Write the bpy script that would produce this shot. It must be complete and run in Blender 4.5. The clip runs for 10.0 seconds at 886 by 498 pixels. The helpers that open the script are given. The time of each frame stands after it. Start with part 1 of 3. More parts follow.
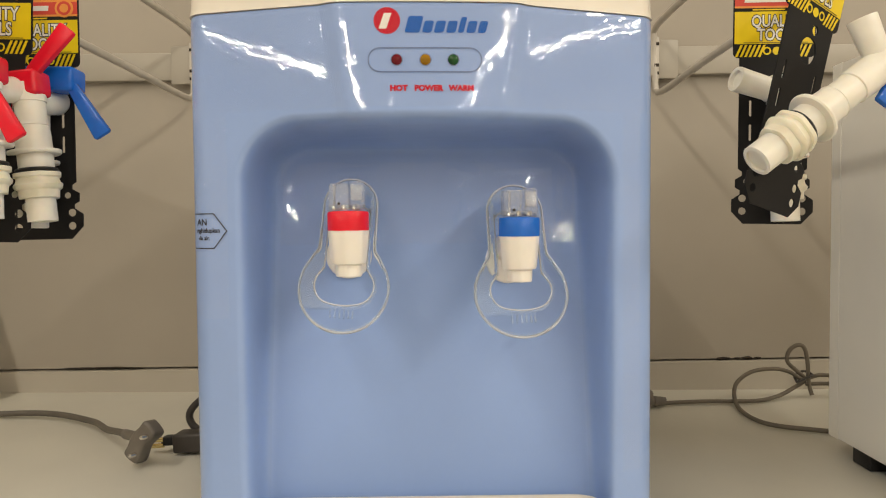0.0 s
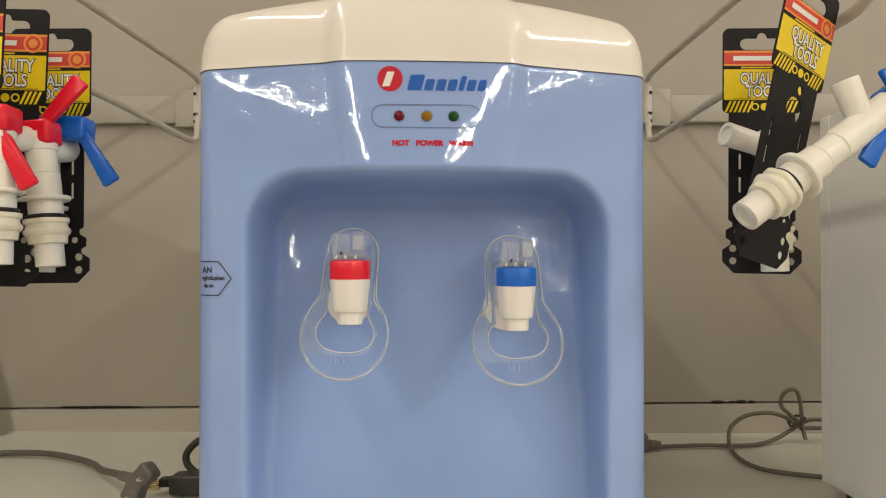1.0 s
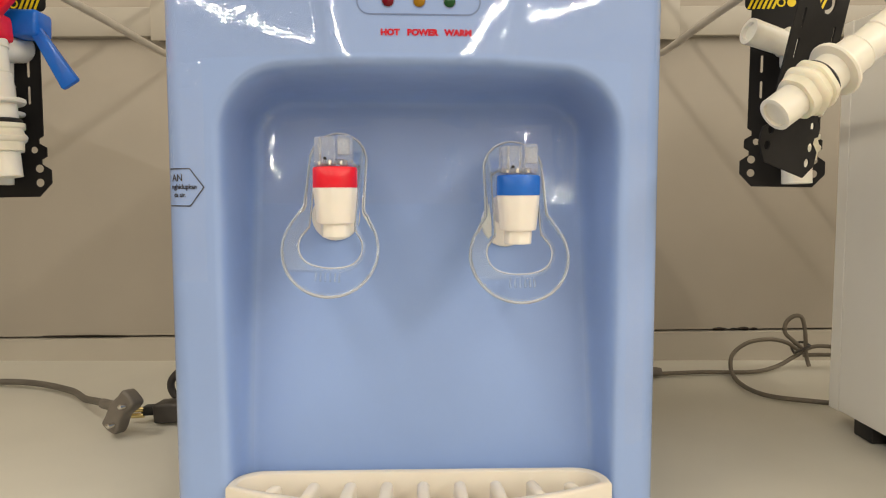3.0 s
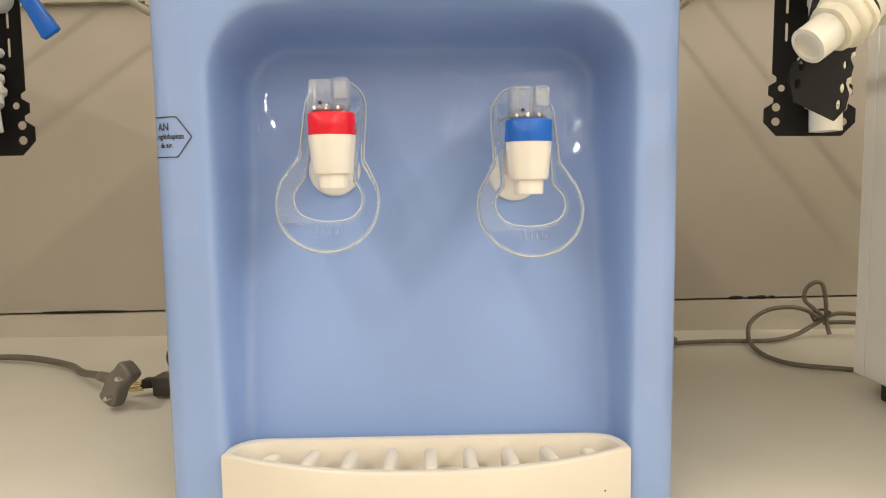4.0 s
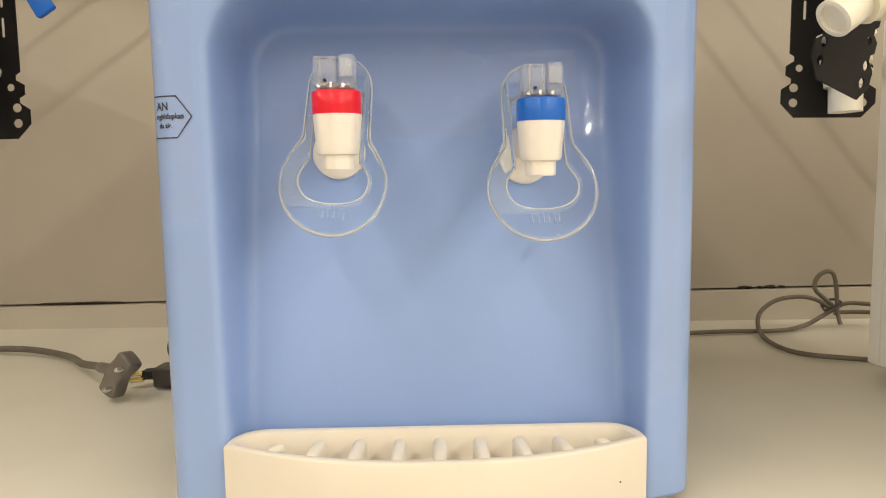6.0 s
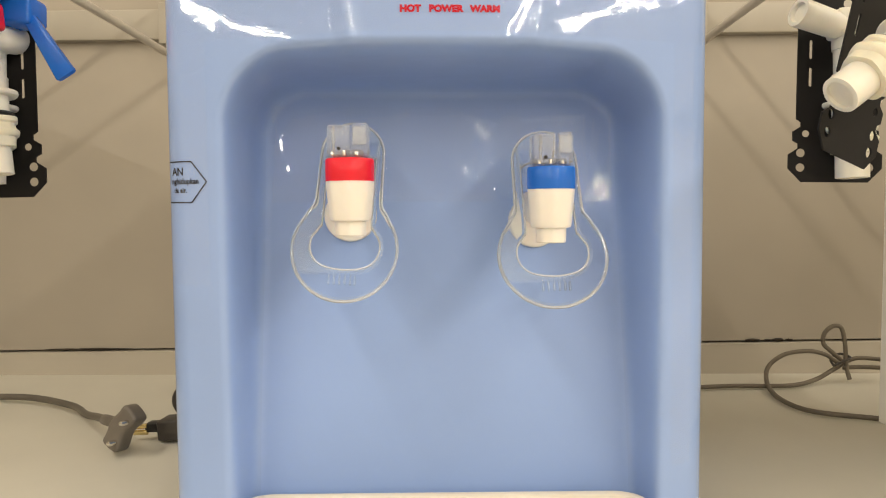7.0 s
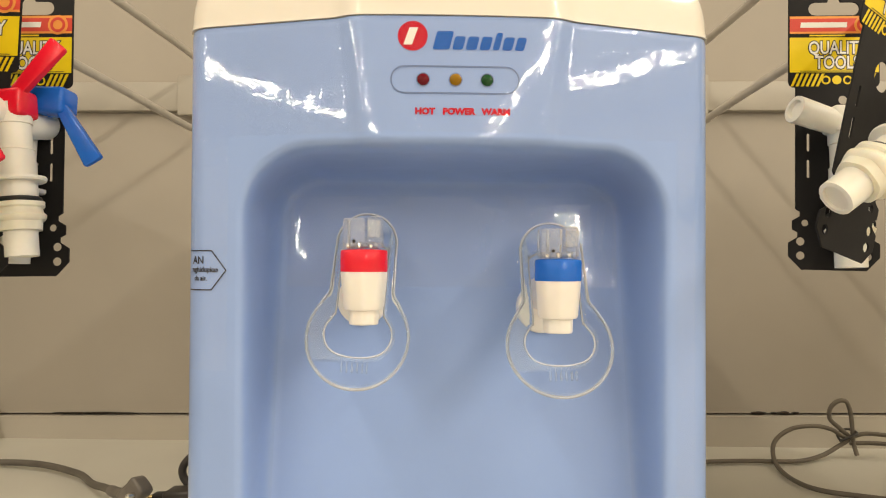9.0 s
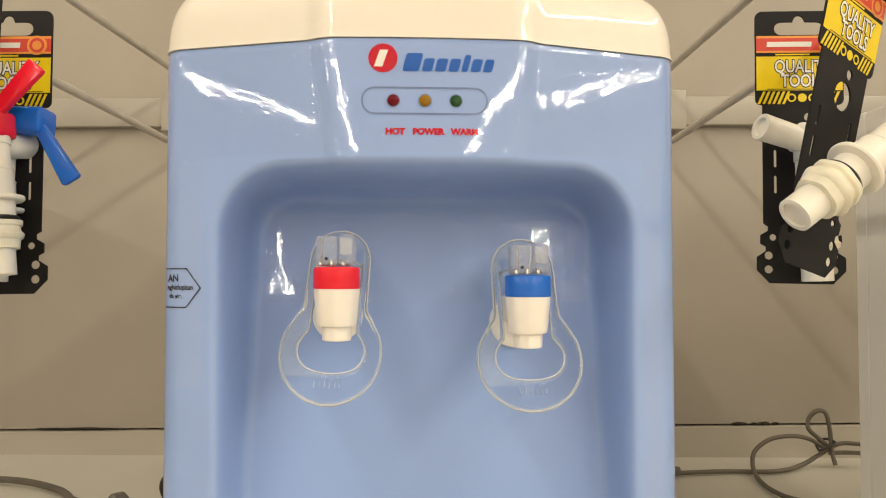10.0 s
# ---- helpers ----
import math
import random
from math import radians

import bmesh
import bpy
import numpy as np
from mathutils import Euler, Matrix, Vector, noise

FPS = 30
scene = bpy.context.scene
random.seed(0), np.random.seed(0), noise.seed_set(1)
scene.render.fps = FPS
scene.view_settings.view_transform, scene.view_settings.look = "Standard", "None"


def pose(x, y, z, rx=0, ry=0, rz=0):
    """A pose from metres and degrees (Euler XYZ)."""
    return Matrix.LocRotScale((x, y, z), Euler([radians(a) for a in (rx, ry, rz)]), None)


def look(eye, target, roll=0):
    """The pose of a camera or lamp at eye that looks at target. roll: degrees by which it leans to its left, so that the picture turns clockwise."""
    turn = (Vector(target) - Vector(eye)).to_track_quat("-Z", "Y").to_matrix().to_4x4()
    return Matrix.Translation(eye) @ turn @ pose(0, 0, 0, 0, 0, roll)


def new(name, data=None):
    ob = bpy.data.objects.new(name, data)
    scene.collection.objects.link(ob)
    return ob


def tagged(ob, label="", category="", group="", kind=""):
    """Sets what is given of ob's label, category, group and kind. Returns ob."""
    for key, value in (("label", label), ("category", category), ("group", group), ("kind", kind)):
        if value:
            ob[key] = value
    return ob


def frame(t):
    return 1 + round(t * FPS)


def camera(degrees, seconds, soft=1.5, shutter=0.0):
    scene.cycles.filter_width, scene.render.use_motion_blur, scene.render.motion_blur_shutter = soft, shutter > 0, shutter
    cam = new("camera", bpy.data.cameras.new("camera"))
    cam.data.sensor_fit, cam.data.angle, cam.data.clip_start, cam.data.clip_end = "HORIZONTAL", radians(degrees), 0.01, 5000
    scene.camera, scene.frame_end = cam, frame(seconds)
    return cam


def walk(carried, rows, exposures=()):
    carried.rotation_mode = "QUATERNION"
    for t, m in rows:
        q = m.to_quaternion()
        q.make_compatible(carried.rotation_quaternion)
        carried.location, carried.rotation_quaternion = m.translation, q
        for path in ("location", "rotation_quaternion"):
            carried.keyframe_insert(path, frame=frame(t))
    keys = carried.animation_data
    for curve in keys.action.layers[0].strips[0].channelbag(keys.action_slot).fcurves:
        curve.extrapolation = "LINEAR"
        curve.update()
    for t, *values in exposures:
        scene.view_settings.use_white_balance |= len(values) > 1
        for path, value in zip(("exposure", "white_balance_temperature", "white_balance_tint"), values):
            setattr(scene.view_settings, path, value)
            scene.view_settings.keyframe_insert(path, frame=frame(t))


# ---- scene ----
cam = camera(63.4, 10.0, soft=1.1)
PATH = [
    (0, (0.016, 0.014, 0.308), (-0.021, 2.012, 0.232), -0.5),
    (0.5, (0.016, 0.007, 0.312), (-0.017, 2.007, 0.287), -0.3),
    (1, (0.014, 0.002, 0.317), (-0.01, 2.002, 0.339), 0.0),
    (1.5, (0.012, 0.002, 0.318), (-0.012, 2.001, 0.365), 0.2),
    (2, (0.012, 0.01, 0.314), (-0.007, 2.01, 0.328), 0.3),
    (2.5, (0.011, 0.031, 0.302), (0.005, 2.03, 0.237), 0.5),
    (2.7, (0.012, 0.035, 0.302), (0.011, 2.032, 0.194), 0.2),
    (4, (0.014, 0.067, 0.281), (-0.016, 2.056, 0.079), -0.8),
    (4.5, (0.013, 0.071, 0.277), (-0.013, 2.058, 0.052), -0.8),
    (5, (0.014, 0.073, 0.272), (-0.012, 2.056, 0.017), -1.1),
    (5.2, (0.013, 0.074, 0.27), (-0.011, 2.056, -0.002), -1.1),
    (6.5, (0.008, 0.081, 0.281), (-0.033, 2.074, 0.118), -0.7),
    (7, (0.006, 0.079, 0.289), (-0.036, 2.076, 0.176), -0.4),
    (7.5, (0.003, 0.076, 0.295), (-0.034, 2.075, 0.239), -0.1),
    (8, (0.002, 0.073, 0.301), (-0.036, 2.073, 0.28), 0.1),
    (8.5, (0.002, 0.069, 0.305), (-0.055, 2.069, 0.316), 0.1),
    (9, (0.003, 0.067, 0.309), (-0.051, 2.066, 0.343), 0.3),
    (9.5, (0.006, 0.064, 0.311), (-0.041, 2.063, 0.357), 0.3),
    (10, (0.014, 0.06, 0.312), (-0.016, 2.059, 0.377), 0.0),
]
walk(cam, [(t, look(eye, target, roll)) for t, eye, target, roll in PATH],
     [(0, -0.50, 7000, 10), (1, -0.66, 6620, 10), (1.5, -0.63, 6580, 10), (2.5, -0.45, 6800, 10), (4, -0.23, 6900, 10), (6.5, -0.18, 7150, 10), (8, -0.18, 7330, 10), (10, -0.29, 7220, 10)])

# ---- light: ceiling tubes of the shop ----
SHELF = 0.085
world = bpy.data.worlds.new("world")
scene.world = world
world.use_nodes = True
world.node_tree.nodes["Background"].inputs["Color"].default_value = (1.0, 0.93, 0.82, 1)
world.node_tree.nodes["Background"].inputs["Strength"].default_value = 0.12
scene.view_settings.exposure = 0.0


def tube_lamp(x, y, z, length, along_x, power):
    lamp = bpy.data.lights.new("tube_lamp", "AREA")
    lamp.shape, lamp.size, lamp.size_y = "RECTANGLE", length, 0.036
    lamp.energy, lamp.color = power, (1.0, 0.945, 0.85)
    ob = new("tube_lamp", lamp)
    ob.matrix_world = pose(x, y, z, 0, 0, 0 if along_x else 90)
    return ob


for row_x, watts in ((-5.5, 400), (-1.2, 250), (2.4, 475), (6.0, 400)):
    tube_lamp(row_x, -7.2, 2.40, 15.4, False, watts)


# ---- materials ----
def material(name, color, rough=0.5, metal=0.0, coat=0.0, spec=0.5, vary=0.06, scale=30.0, bump=0.0, bump_scale=200.0,
             trans=0.0, ior=1.46, sss=0.0, stain=None, emit=0.0):
    m = bpy.data.materials.new(name)
    m.use_nodes = True
    nt = m.node_tree
    b = nt.nodes["Principled BSDF"]
    b.inputs["Roughness"].default_value = rough
    b.inputs["Metallic"].default_value = metal
    b.inputs["Coat Weight"].default_value = coat
    b.inputs["Coat Roughness"].default_value = 0.04
    b.inputs["Specular IOR Level"].default_value = spec
    b.inputs["Transmission Weight"].default_value = trans
    b.inputs["IOR"].default_value = ior
    if sss:
        b.inputs["Subsurface Weight"].default_value = sss
        b.inputs["Subsurface Radius"].default_value = (0.004, 0.003, 0.002)
        b.inputs["Subsurface Scale"].default_value = 1.0
    if emit:
        b.inputs["Emission Color"].default_value = (*color, 1)
        b.inputs["Emission Strength"].default_value = emit
    tc = nt.nodes.new("ShaderNodeTexCoord")
    if vary:
        big = nt.nodes.new("ShaderNodeTexNoise")
        big.inputs["Scale"].default_value = scale
        big.inputs["Detail"].default_value = 5
        nt.links.new(tc.outputs["Object"], big.inputs["Vector"])
        ramp = nt.nodes.new("ShaderNodeValToRGB")
        ramp.color_ramp.elements[0].position, ramp.color_ramp.elements[1].position = 0.3, 0.7
        dark = stain or tuple(c * (1 - 2 * vary) for c in color)
        ramp.color_ramp.elements[0].color = (*dark, 1)
        ramp.color_ramp.elements[1].color = (*[min(1, c * (1 + vary)) for c in color], 1)
        nt.links.new(big.outputs["Fac"], ramp.inputs["Fac"])
        nt.links.new(ramp.outputs["Color"], b.inputs["Base Color"])
        rr = nt.nodes.new("ShaderNodeMapRange")
        rr.inputs["To Min"].default_value, rr.inputs["To Max"].default_value = rough * 0.8, min(1, rough * 1.25)
        nt.links.new(big.outputs["Fac"], rr.inputs["Value"])
        nt.links.new(rr.outputs["Result"], b.inputs["Roughness"])
    else:
        b.inputs["Base Color"].default_value = (*color, 1)
    if bump:
        fine = nt.nodes.new("ShaderNodeTexNoise")
        fine.inputs["Scale"].default_value = bump_scale
        fine.inputs["Detail"].default_value = 4
        nt.links.new(tc.outputs["Object"], fine.inputs["Vector"])
        bn = nt.nodes.new("ShaderNodeBump")
        bn.inputs["Strength"].default_value = bump
        bn.inputs["Distance"].default_value = 0.001
        nt.links.new(fine.outputs["Fac"], bn.inputs["Height"])
        nt.links.new(bn.outputs["Normal"], b.inputs["Normal"])
    return m


def filmed(m, scale, height, rough=0.03):
    """A clear wrinkled protective film over a plastic: a coat with a relief of its own."""
    nt = m.node_tree
    b = nt.nodes["Principled BSDF"]
    tc = nt.nodes.new("ShaderNodeTexCoord")
    n = nt.nodes.new("ShaderNodeTexNoise")
    n.inputs["Scale"].default_value, n.inputs["Detail"].default_value = scale, 2.6
    n.inputs["Distortion"].default_value = 0.4
    n.inputs["Roughness"].default_value = 0.36
    nt.links.new(tc.outputs["Object"], n.inputs["Vector"])
    bn = nt.nodes.new("ShaderNodeBump")
    bn.inputs["Strength"].default_value, bn.inputs["Distance"].default_value = 1.0, height
    nt.links.new(n.outputs["Fac"], bn.inputs["Height"])
    nt.links.new(bn.outputs["Normal"], b.inputs["Coat Normal"])
    b.inputs["Coat Weight"].default_value = 1.0
    b.inputs["Coat Roughness"].default_value = rough
    return m


BLUE = filmed(material("blue_plastic_under_film", (0.268, 0.401, 0.730), 0.46, vary=0.03, scale=9, bump=0.03, bump_scale=900), 46, 0.00021, 0.025)
BLUE_BARE = material("blue_plastic", (0.268, 0.401, 0.730), 0.40, vary=0.03, scale=9, bump=0.03, bump_scale=900, coat=0.03)
BLUE_BARE.node_tree.nodes["Principled BSDF"].inputs["Coat Roughness"].default_value = 0.22
BLUE_LINE = material("blue_groove", (0.13, 0.2, 0.4), 0.4, vary=0)
CREAM = filmed(material("cream_plastic", (0.80, 0.75, 0.66), 0.45, vary=0.02, scale=12, sss=0.1), 14, 0.0006, 0.04)
CREAM_TRAY = material("cream_tray_plastic", (0.75, 0.695, 0.60), 0.38, vary=0.03, scale=14, sss=0.1, bump=0.03, bump_scale=500)
TAP_CREAM = material("tap_cream_plastic", (0.87, 0.83, 0.77), 0.3, vary=0.02, scale=60, sss=0.15)
RED = material("red_plastic", (0.80, 0.014, 0.035), 0.14, vary=0.05, scale=80)
BLUE_RING = material("blue_ring_plastic", (0.008, 0.14, 0.62), 0.15, vary=0.05, scale=80)
# part white: the glint of the lever's edges is put into this colour
EDGE_GLINT = material("whitened_edge_glint", (0.95, 0.98, 1.0), 0.04, trans=0.64, ior=1.5, vary=0, bump=0.8, bump_scale=95)
CLEAR = material("clear_plastic", (0.90, 0.96, 1.0), 0.04, trans=0.93, ior=1.47, vary=0, bump=0.05, bump_scale=160)
CLEAR_CAP = material("clear_cap_plastic", (0.97, 0.98, 1.0), 0.03, trans=0.88, ior=1.47, vary=0, bump=1.0, bump_scale=230)
CLEAR_ROUGH = material("clear_moulded_plastic", (0.94, 0.97, 1.0), 0.05, trans=0.80, ior=1.5, vary=0, bump=1.0, bump_scale=420)
WHITE_PIPE = material("white_faucet_plastic", (0.82, 0.79, 0.70), 0.38, vary=0.04, scale=60, sss=0.2, bump=0.05, bump_scale=300)
NUT = material("milky_nut_plastic", (0.80, 0.76, 0.62), 0.35, vary=0.06, scale=70, sss=0.35)
RUBBER = material("black_rubber", (0.012, 0.012, 0.012), 0.5, vary=0.05)
CARD = material("black_card", (0.010, 0.009, 0.009), 0.6, spec=0.3, vary=0.15, scale=50, bump=0.05, bump_scale=300)
YELLOW = material("yellow_print", (0.85, 0.62, 0.01), 0.4, vary=0.03, scale=60)
RED_PRINT = material("red_print", (0.68, 0.06, 0.035), 0.4, vary=0.03, scale=60)
ORANGE = material("orange_print", (0.85, 0.32, 0.06), 0.4, vary=0.03, scale=60)
WHITE_PRINT = material("white_print", (0.82, 0.80, 0.74), 0.4, vary=0)
INK = material("black_ink", (0.015, 0.015, 0.02), 0.5, vary=0)
LOGO_RED = material("logo_red", (0.55, 0.008, 0.03), 0.5, vary=0, spec=0.15)
LOGO_BLUE = material("logo_blue", (0.008, 0.11, 0.46), 0.5, vary=0, spec=0.15)
LED_RED = material("led_red", (0.13, 0.002, 0.008), 0.15, vary=0, spec=0.35)
LED_AMBER = material("led_amber", (0.27, 0.135, 0.006), 0.15, vary=0, spec=0.35)
LED_GREEN = material("led_green", (0.006, 0.06, 0.012), 0.15, vary=0, spec=0.35)
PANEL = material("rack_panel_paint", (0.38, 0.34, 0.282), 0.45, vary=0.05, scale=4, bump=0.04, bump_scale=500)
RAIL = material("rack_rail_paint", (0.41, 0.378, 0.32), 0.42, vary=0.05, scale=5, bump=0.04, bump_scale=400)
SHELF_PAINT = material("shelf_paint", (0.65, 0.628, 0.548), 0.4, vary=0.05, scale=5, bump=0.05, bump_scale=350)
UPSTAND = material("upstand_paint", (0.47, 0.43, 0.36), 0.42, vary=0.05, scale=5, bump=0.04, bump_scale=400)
GAP = material("dark_gap", (0.030, 0.020, 0.013), 0.8, vary=0.2, scale=40)
HOOK = material("hook_wire_paint", (0.55, 0.51, 0.45), 0.35, vary=0.06, scale=40)
CORD = material("grey_cord_rubber", (0.12, 0.105, 0.085), 0.5, vary=0.1, scale=50, bump=0.06, bump_scale=300)
CORD_TAN = material("brown_grey_cord_rubber", (0.155, 0.13, 0.098), 0.5, vary=0.1, scale=50, bump=0.06, bump_scale=300)
PLUG = material("grey_plug_rubber", (0.165, 0.145, 0.122), 0.45, vary=0.1, scale=60, bump=0.06, bump_scale=300)
DARK_PLUG = material("black_plug_rubber", (0.052, 0.045, 0.040), 0.4, vary=0.1, scale=60)
BRASS = material("brass_pin", (0.85, 0.70, 0.35), 0.25, metal=1.0, vary=0.05, scale=80)
STEEL = material("steel_pin", (0.8, 0.78, 0.74), 0.25, metal=1.0, vary=0.05, scale=80)
WHITE_CASE = material("white_case_paint", (0.88, 0.85, 0.77), 0.3, vary=0.03, scale=6, bump=0.02, bump_scale=500)
FOOT = material("black_foot", (0.012, 0.011, 0.011), 0.5, vary=0.1)
ROOM = material("shop_wall_paint", (0.62, 0.58, 0.52), 0.8, vary=0.05, scale=1.5)
FLOOR = material("shop_floor_tile", (0.5, 0.47, 0.42), 0.3, vary=0.06, scale=2)


def film_material():
    m = bpy.data.materials.new("clear_film")
    m.use_nodes = True
    nt = m.node_tree
    out = nt.nodes["Material Output"]
    nt.nodes.remove(nt.nodes["Principled BSDF"])
    clear, gloss = nt.nodes.new("ShaderNodeBsdfTransparent"), nt.nodes.new("ShaderNodeBsdfGlossy")
    gloss.inputs["Roughness"].default_value = 0.025
    clear.inputs["Color"].default_value = (1, 1, 1, 1)
    mix = nt.nodes.new("ShaderNodeMixShader")
    mix.inputs["Fac"].default_value = 0.06
    nt.links.new(clear.outputs["BSDF"], mix.inputs[1])
    nt.links.new(gloss.outputs["BSDF"], mix.inputs[2])
    nt.links.new(mix.outputs["Shader"], out.inputs["Surface"])
    return m


FILM = film_material()


# ---- helpers of this scene ----
def finish(bm, smooth=True, angle=40):
    me = bpy.data.meshes.new("mesh")
    bmesh.ops.recalc_face_normals(bm, faces=bm.faces)
    bm.to_mesh(me)
    bm.free()
    if smooth:
        me.polygons.foreach_set("use_smooth", [True] * len(me.polygons))
        me.set_sharp_from_angle(angle=radians(angle))
    return me


def part(name, bm, mat, parent=None, label="", smooth=True, angle=40):
    me = bm if isinstance(bm, bpy.types.Mesh) else finish(bm, smooth, angle)
    me.name = name
    me.materials.clear()
    me.materials.append(mat)
    ob = new(name, me)
    if parent:
        ob.parent = parent
    if label:
        ob["label"] = label
    return ob


def thing(name, label, category, m=None, group="", kind=""):
    ob = new(name)
    ob.empty_display_size = 0.02
    if m is not None:
        ob.matrix_world = m
    return tagged(ob, label, category, group, kind)


def box(x0, x1, y0, y1, z0, z1, bevel=0.0, seg=2):
    bm = bmesh.new()
    bmesh.ops.create_cube(bm, size=1.0)
    for v in bm.verts:
        v.co = Vector((x0 + (v.co.x + 0.5) * (x1 - x0), y0 + (v.co.y + 0.5) * (y1 - y0), z0 + (v.co.z + 0.5) * (z1 - z0)))
    if bevel:
        bmesh.ops.bevel(bm, geom=bm.edges[:], offset=bevel, segments=seg, affect="EDGES", profile=0.5)
    return bm


def lathe(profile, n=32, m=None, lobes=0, amp=0.0):
    """Revolve (radius, height) pairs about z; ends are closed. lobes: flattened sides."""
    bm = bmesh.new()
    rings = []
    for r, z in profile:
        ring = []
        for i in range(n):
            a = 2 * math.pi * i / n
            k = 1 + amp * math.cos(lobes * a) if lobes else 1
            ring.append(bm.verts.new((r * k * math.cos(a), r * k * math.sin(a), z)))
        rings.append(ring)
    for a, b in zip(rings, rings[1:]):
        for i in range(n):
            bm.faces.new((a[i], a[(i + 1) % n], b[(i + 1) % n], b[i]))
    bm.faces.new(rings[0])
    bm.faces.new(rings[-1])
    if m is not None:
        bm.transform(m)
    return bm


def sweep(points, r, n=10, steps=8, flat=1.0):
    """A round cord along a smooth line through the points."""
    p = [Vector(q) for q in points]
    line = []
    for i in range(len(p) - 1):
        a, b, c, d = p[max(i - 1, 0)], p[i], p[i + 1], p[min(i + 2, len(p) - 1)]
        for k in range(steps):
            t = k / steps
            line.append(0.5 * (2 * b + (c - a) * t + (2 * a - 5 * b + 4 * c - d) * t * t + (3 * b - a - 3 * c + d) * t ** 3))
    line.append(p[-1])
    bm = bmesh.new()
    rings, side = [], None
    for i, q in enumerate(line):
        way = (line[min(i + 1, len(line) - 1)] - line[max(i - 1, 0)]).normalized()
        if side is None:
            side = way.cross(Vector((0, 0, 1)))
            if side.length < 0.1:
                side = way.cross(Vector((1, 0, 0)))
        side = (side - way * side.dot(way)).normalized()
        up = way.cross(side)
        rings.append([bm.verts.new(q + r * (math.cos(2 * math.pi * j / n) * side + flat * math.sin(2 * math.pi * j / n) * up)) for j in range(n)])
    for a, b in zip(rings, rings[1:]):
        for j in range(n):
            bm.faces.new((a[j], a[(j + 1) % n], b[(j + 1) % n], b[j]))
    bm.faces.new(rings[0])
    bm.faces.new(rings[-1])
    return bm


def baked(curve, m=None):
    ob = bpy.data.objects.new("tmp", curve)
    scene.collection.objects.link(ob)
    me = bpy.data.meshes.new_from_object(ob.evaluated_get(bpy.context.evaluated_depsgraph_get()))
    bpy.data.objects.remove(ob)
    if m is not None:
        me.transform(m)
    return me


UPRIGHT = Matrix(((1, 0, 0, 0), (0, 0, -1, 0), (0, 1, 0, 0), (0, 0, 0, 1)))  # drawing plane x, y -> x, z; its face looks to -y


def plate(loops, thick, bevel=0.0, m=UPRIGHT, res=2):
    """A flat plate from an outline and its holes, with rounded edges."""
    cu = bpy.data.curves.new("outline", "CURVE")
    cu.dimensions, cu.fill_mode, cu.extrude = "2D", "BOTH", max(thick / 2 - bevel, 0.00001)
    cu.bevel_depth, cu.bevel_resolution = bevel, res
    cu.offset = -bevel
    for loop in loops:
        s = cu.splines.new("POLY")
        s.points.add(len(loop) - 1)
        for q, (x, y) in zip(s.points, loop):
            q.co = (x, y, 0, 1)
        s.use_cyclic_u = True
    me = baked(cu, m)
    me.polygons.foreach_set("use_smooth", [True] * len(me.polygons))
    me.set_sharp_from_angle(angle=radians(35))
    return me


def lettering(text, size, x, y, lean=0.0, wide=1.0, fat=0.0, m=UPRIGHT, thick=0.0):
    cu = bpy.data.curves.new("lettering", "FONT")
    cu.body, cu.size, cu.shear, cu.offset, cu.extrude = text, size, lean, fat, thick
    cu.align_x, cu.align_y, cu.resolution_u = "CENTER", "CENTER", 3
    return baked(cu, m @ Matrix.Translation((x, y, 0)) @ Matrix.Diagonal((wide, 1, 1, 1)))


def arc(cx, cy, r, a0, a1, n=8, ry=None):
    return [(cx + r * math.cos(radians(a0 + (a1 - a0) * i / n)), cy + (ry or r) * math.sin(radians(a0 + (a1 - a0) * i / n))) for i in range(n + 1)]


def round_rect(x0, x1, y0, y1, r, n=6):
    return arc(x1 - r, y1 - r, r, 0, 90, n) + arc(x0 + r, y1 - r, r, 90, 180, n) + arc(x0 + r, y0 + r, r, 180, 270, n) + arc(x1 - r, y0 + r, r, 270, 360, n)


def circle(x, y, r, n=16):
    return arc(x, y, r, 0, 360 * (n - 1) / n, n - 1)


def rounded(loop, steps=3):
    """The same closed outline, with its corners eased."""
    out, n = [], len(loop)
    for i in range(n):
        a, b, c, d = (Vector(loop[(i + k) % n]) for k in (-1, 0, 1, 2))
        for k in range(steps):
            t = k / steps
            q = 0.5 * (2 * b + (c - a) * t + (2 * a - 5 * b + 4 * c - d) * t * t + (3 * b - a - 3 * c + d) * t ** 3)
            out.append((q.x, q.y))
    return out


def smooth_step(a, b, x):
    t = min(1, max(0, (x - a) / (b - a)))
    return t * t * t * (t * (6 * t - 15) + 10)


# ---- the rack: shelf, back panel, rail ----
def setting(name, bm, mat, label, category="wall"):
    return tagged(part(name, bm, mat), label, category, kind="structure")


setting("shelf", box(-1.2, 1.2, 0.33, 0.957, SHELF - 0.03, SHELF, 0.002), SHELF_PAINT, "cream painted metal display shelf board", "shelf")


def sloping(x0, x1, y0, y1, low, high, rise, top):
    """A panel whose lower (or upper) edge runs slightly out of level."""
    bm = box(x0, x1, y0, y1, low, high)
    mid = (low + high) / 2
    for v in bm.verts:
        if (v.co.z > mid) == top:
            v.co.z += rise * v.co.x
    return bm


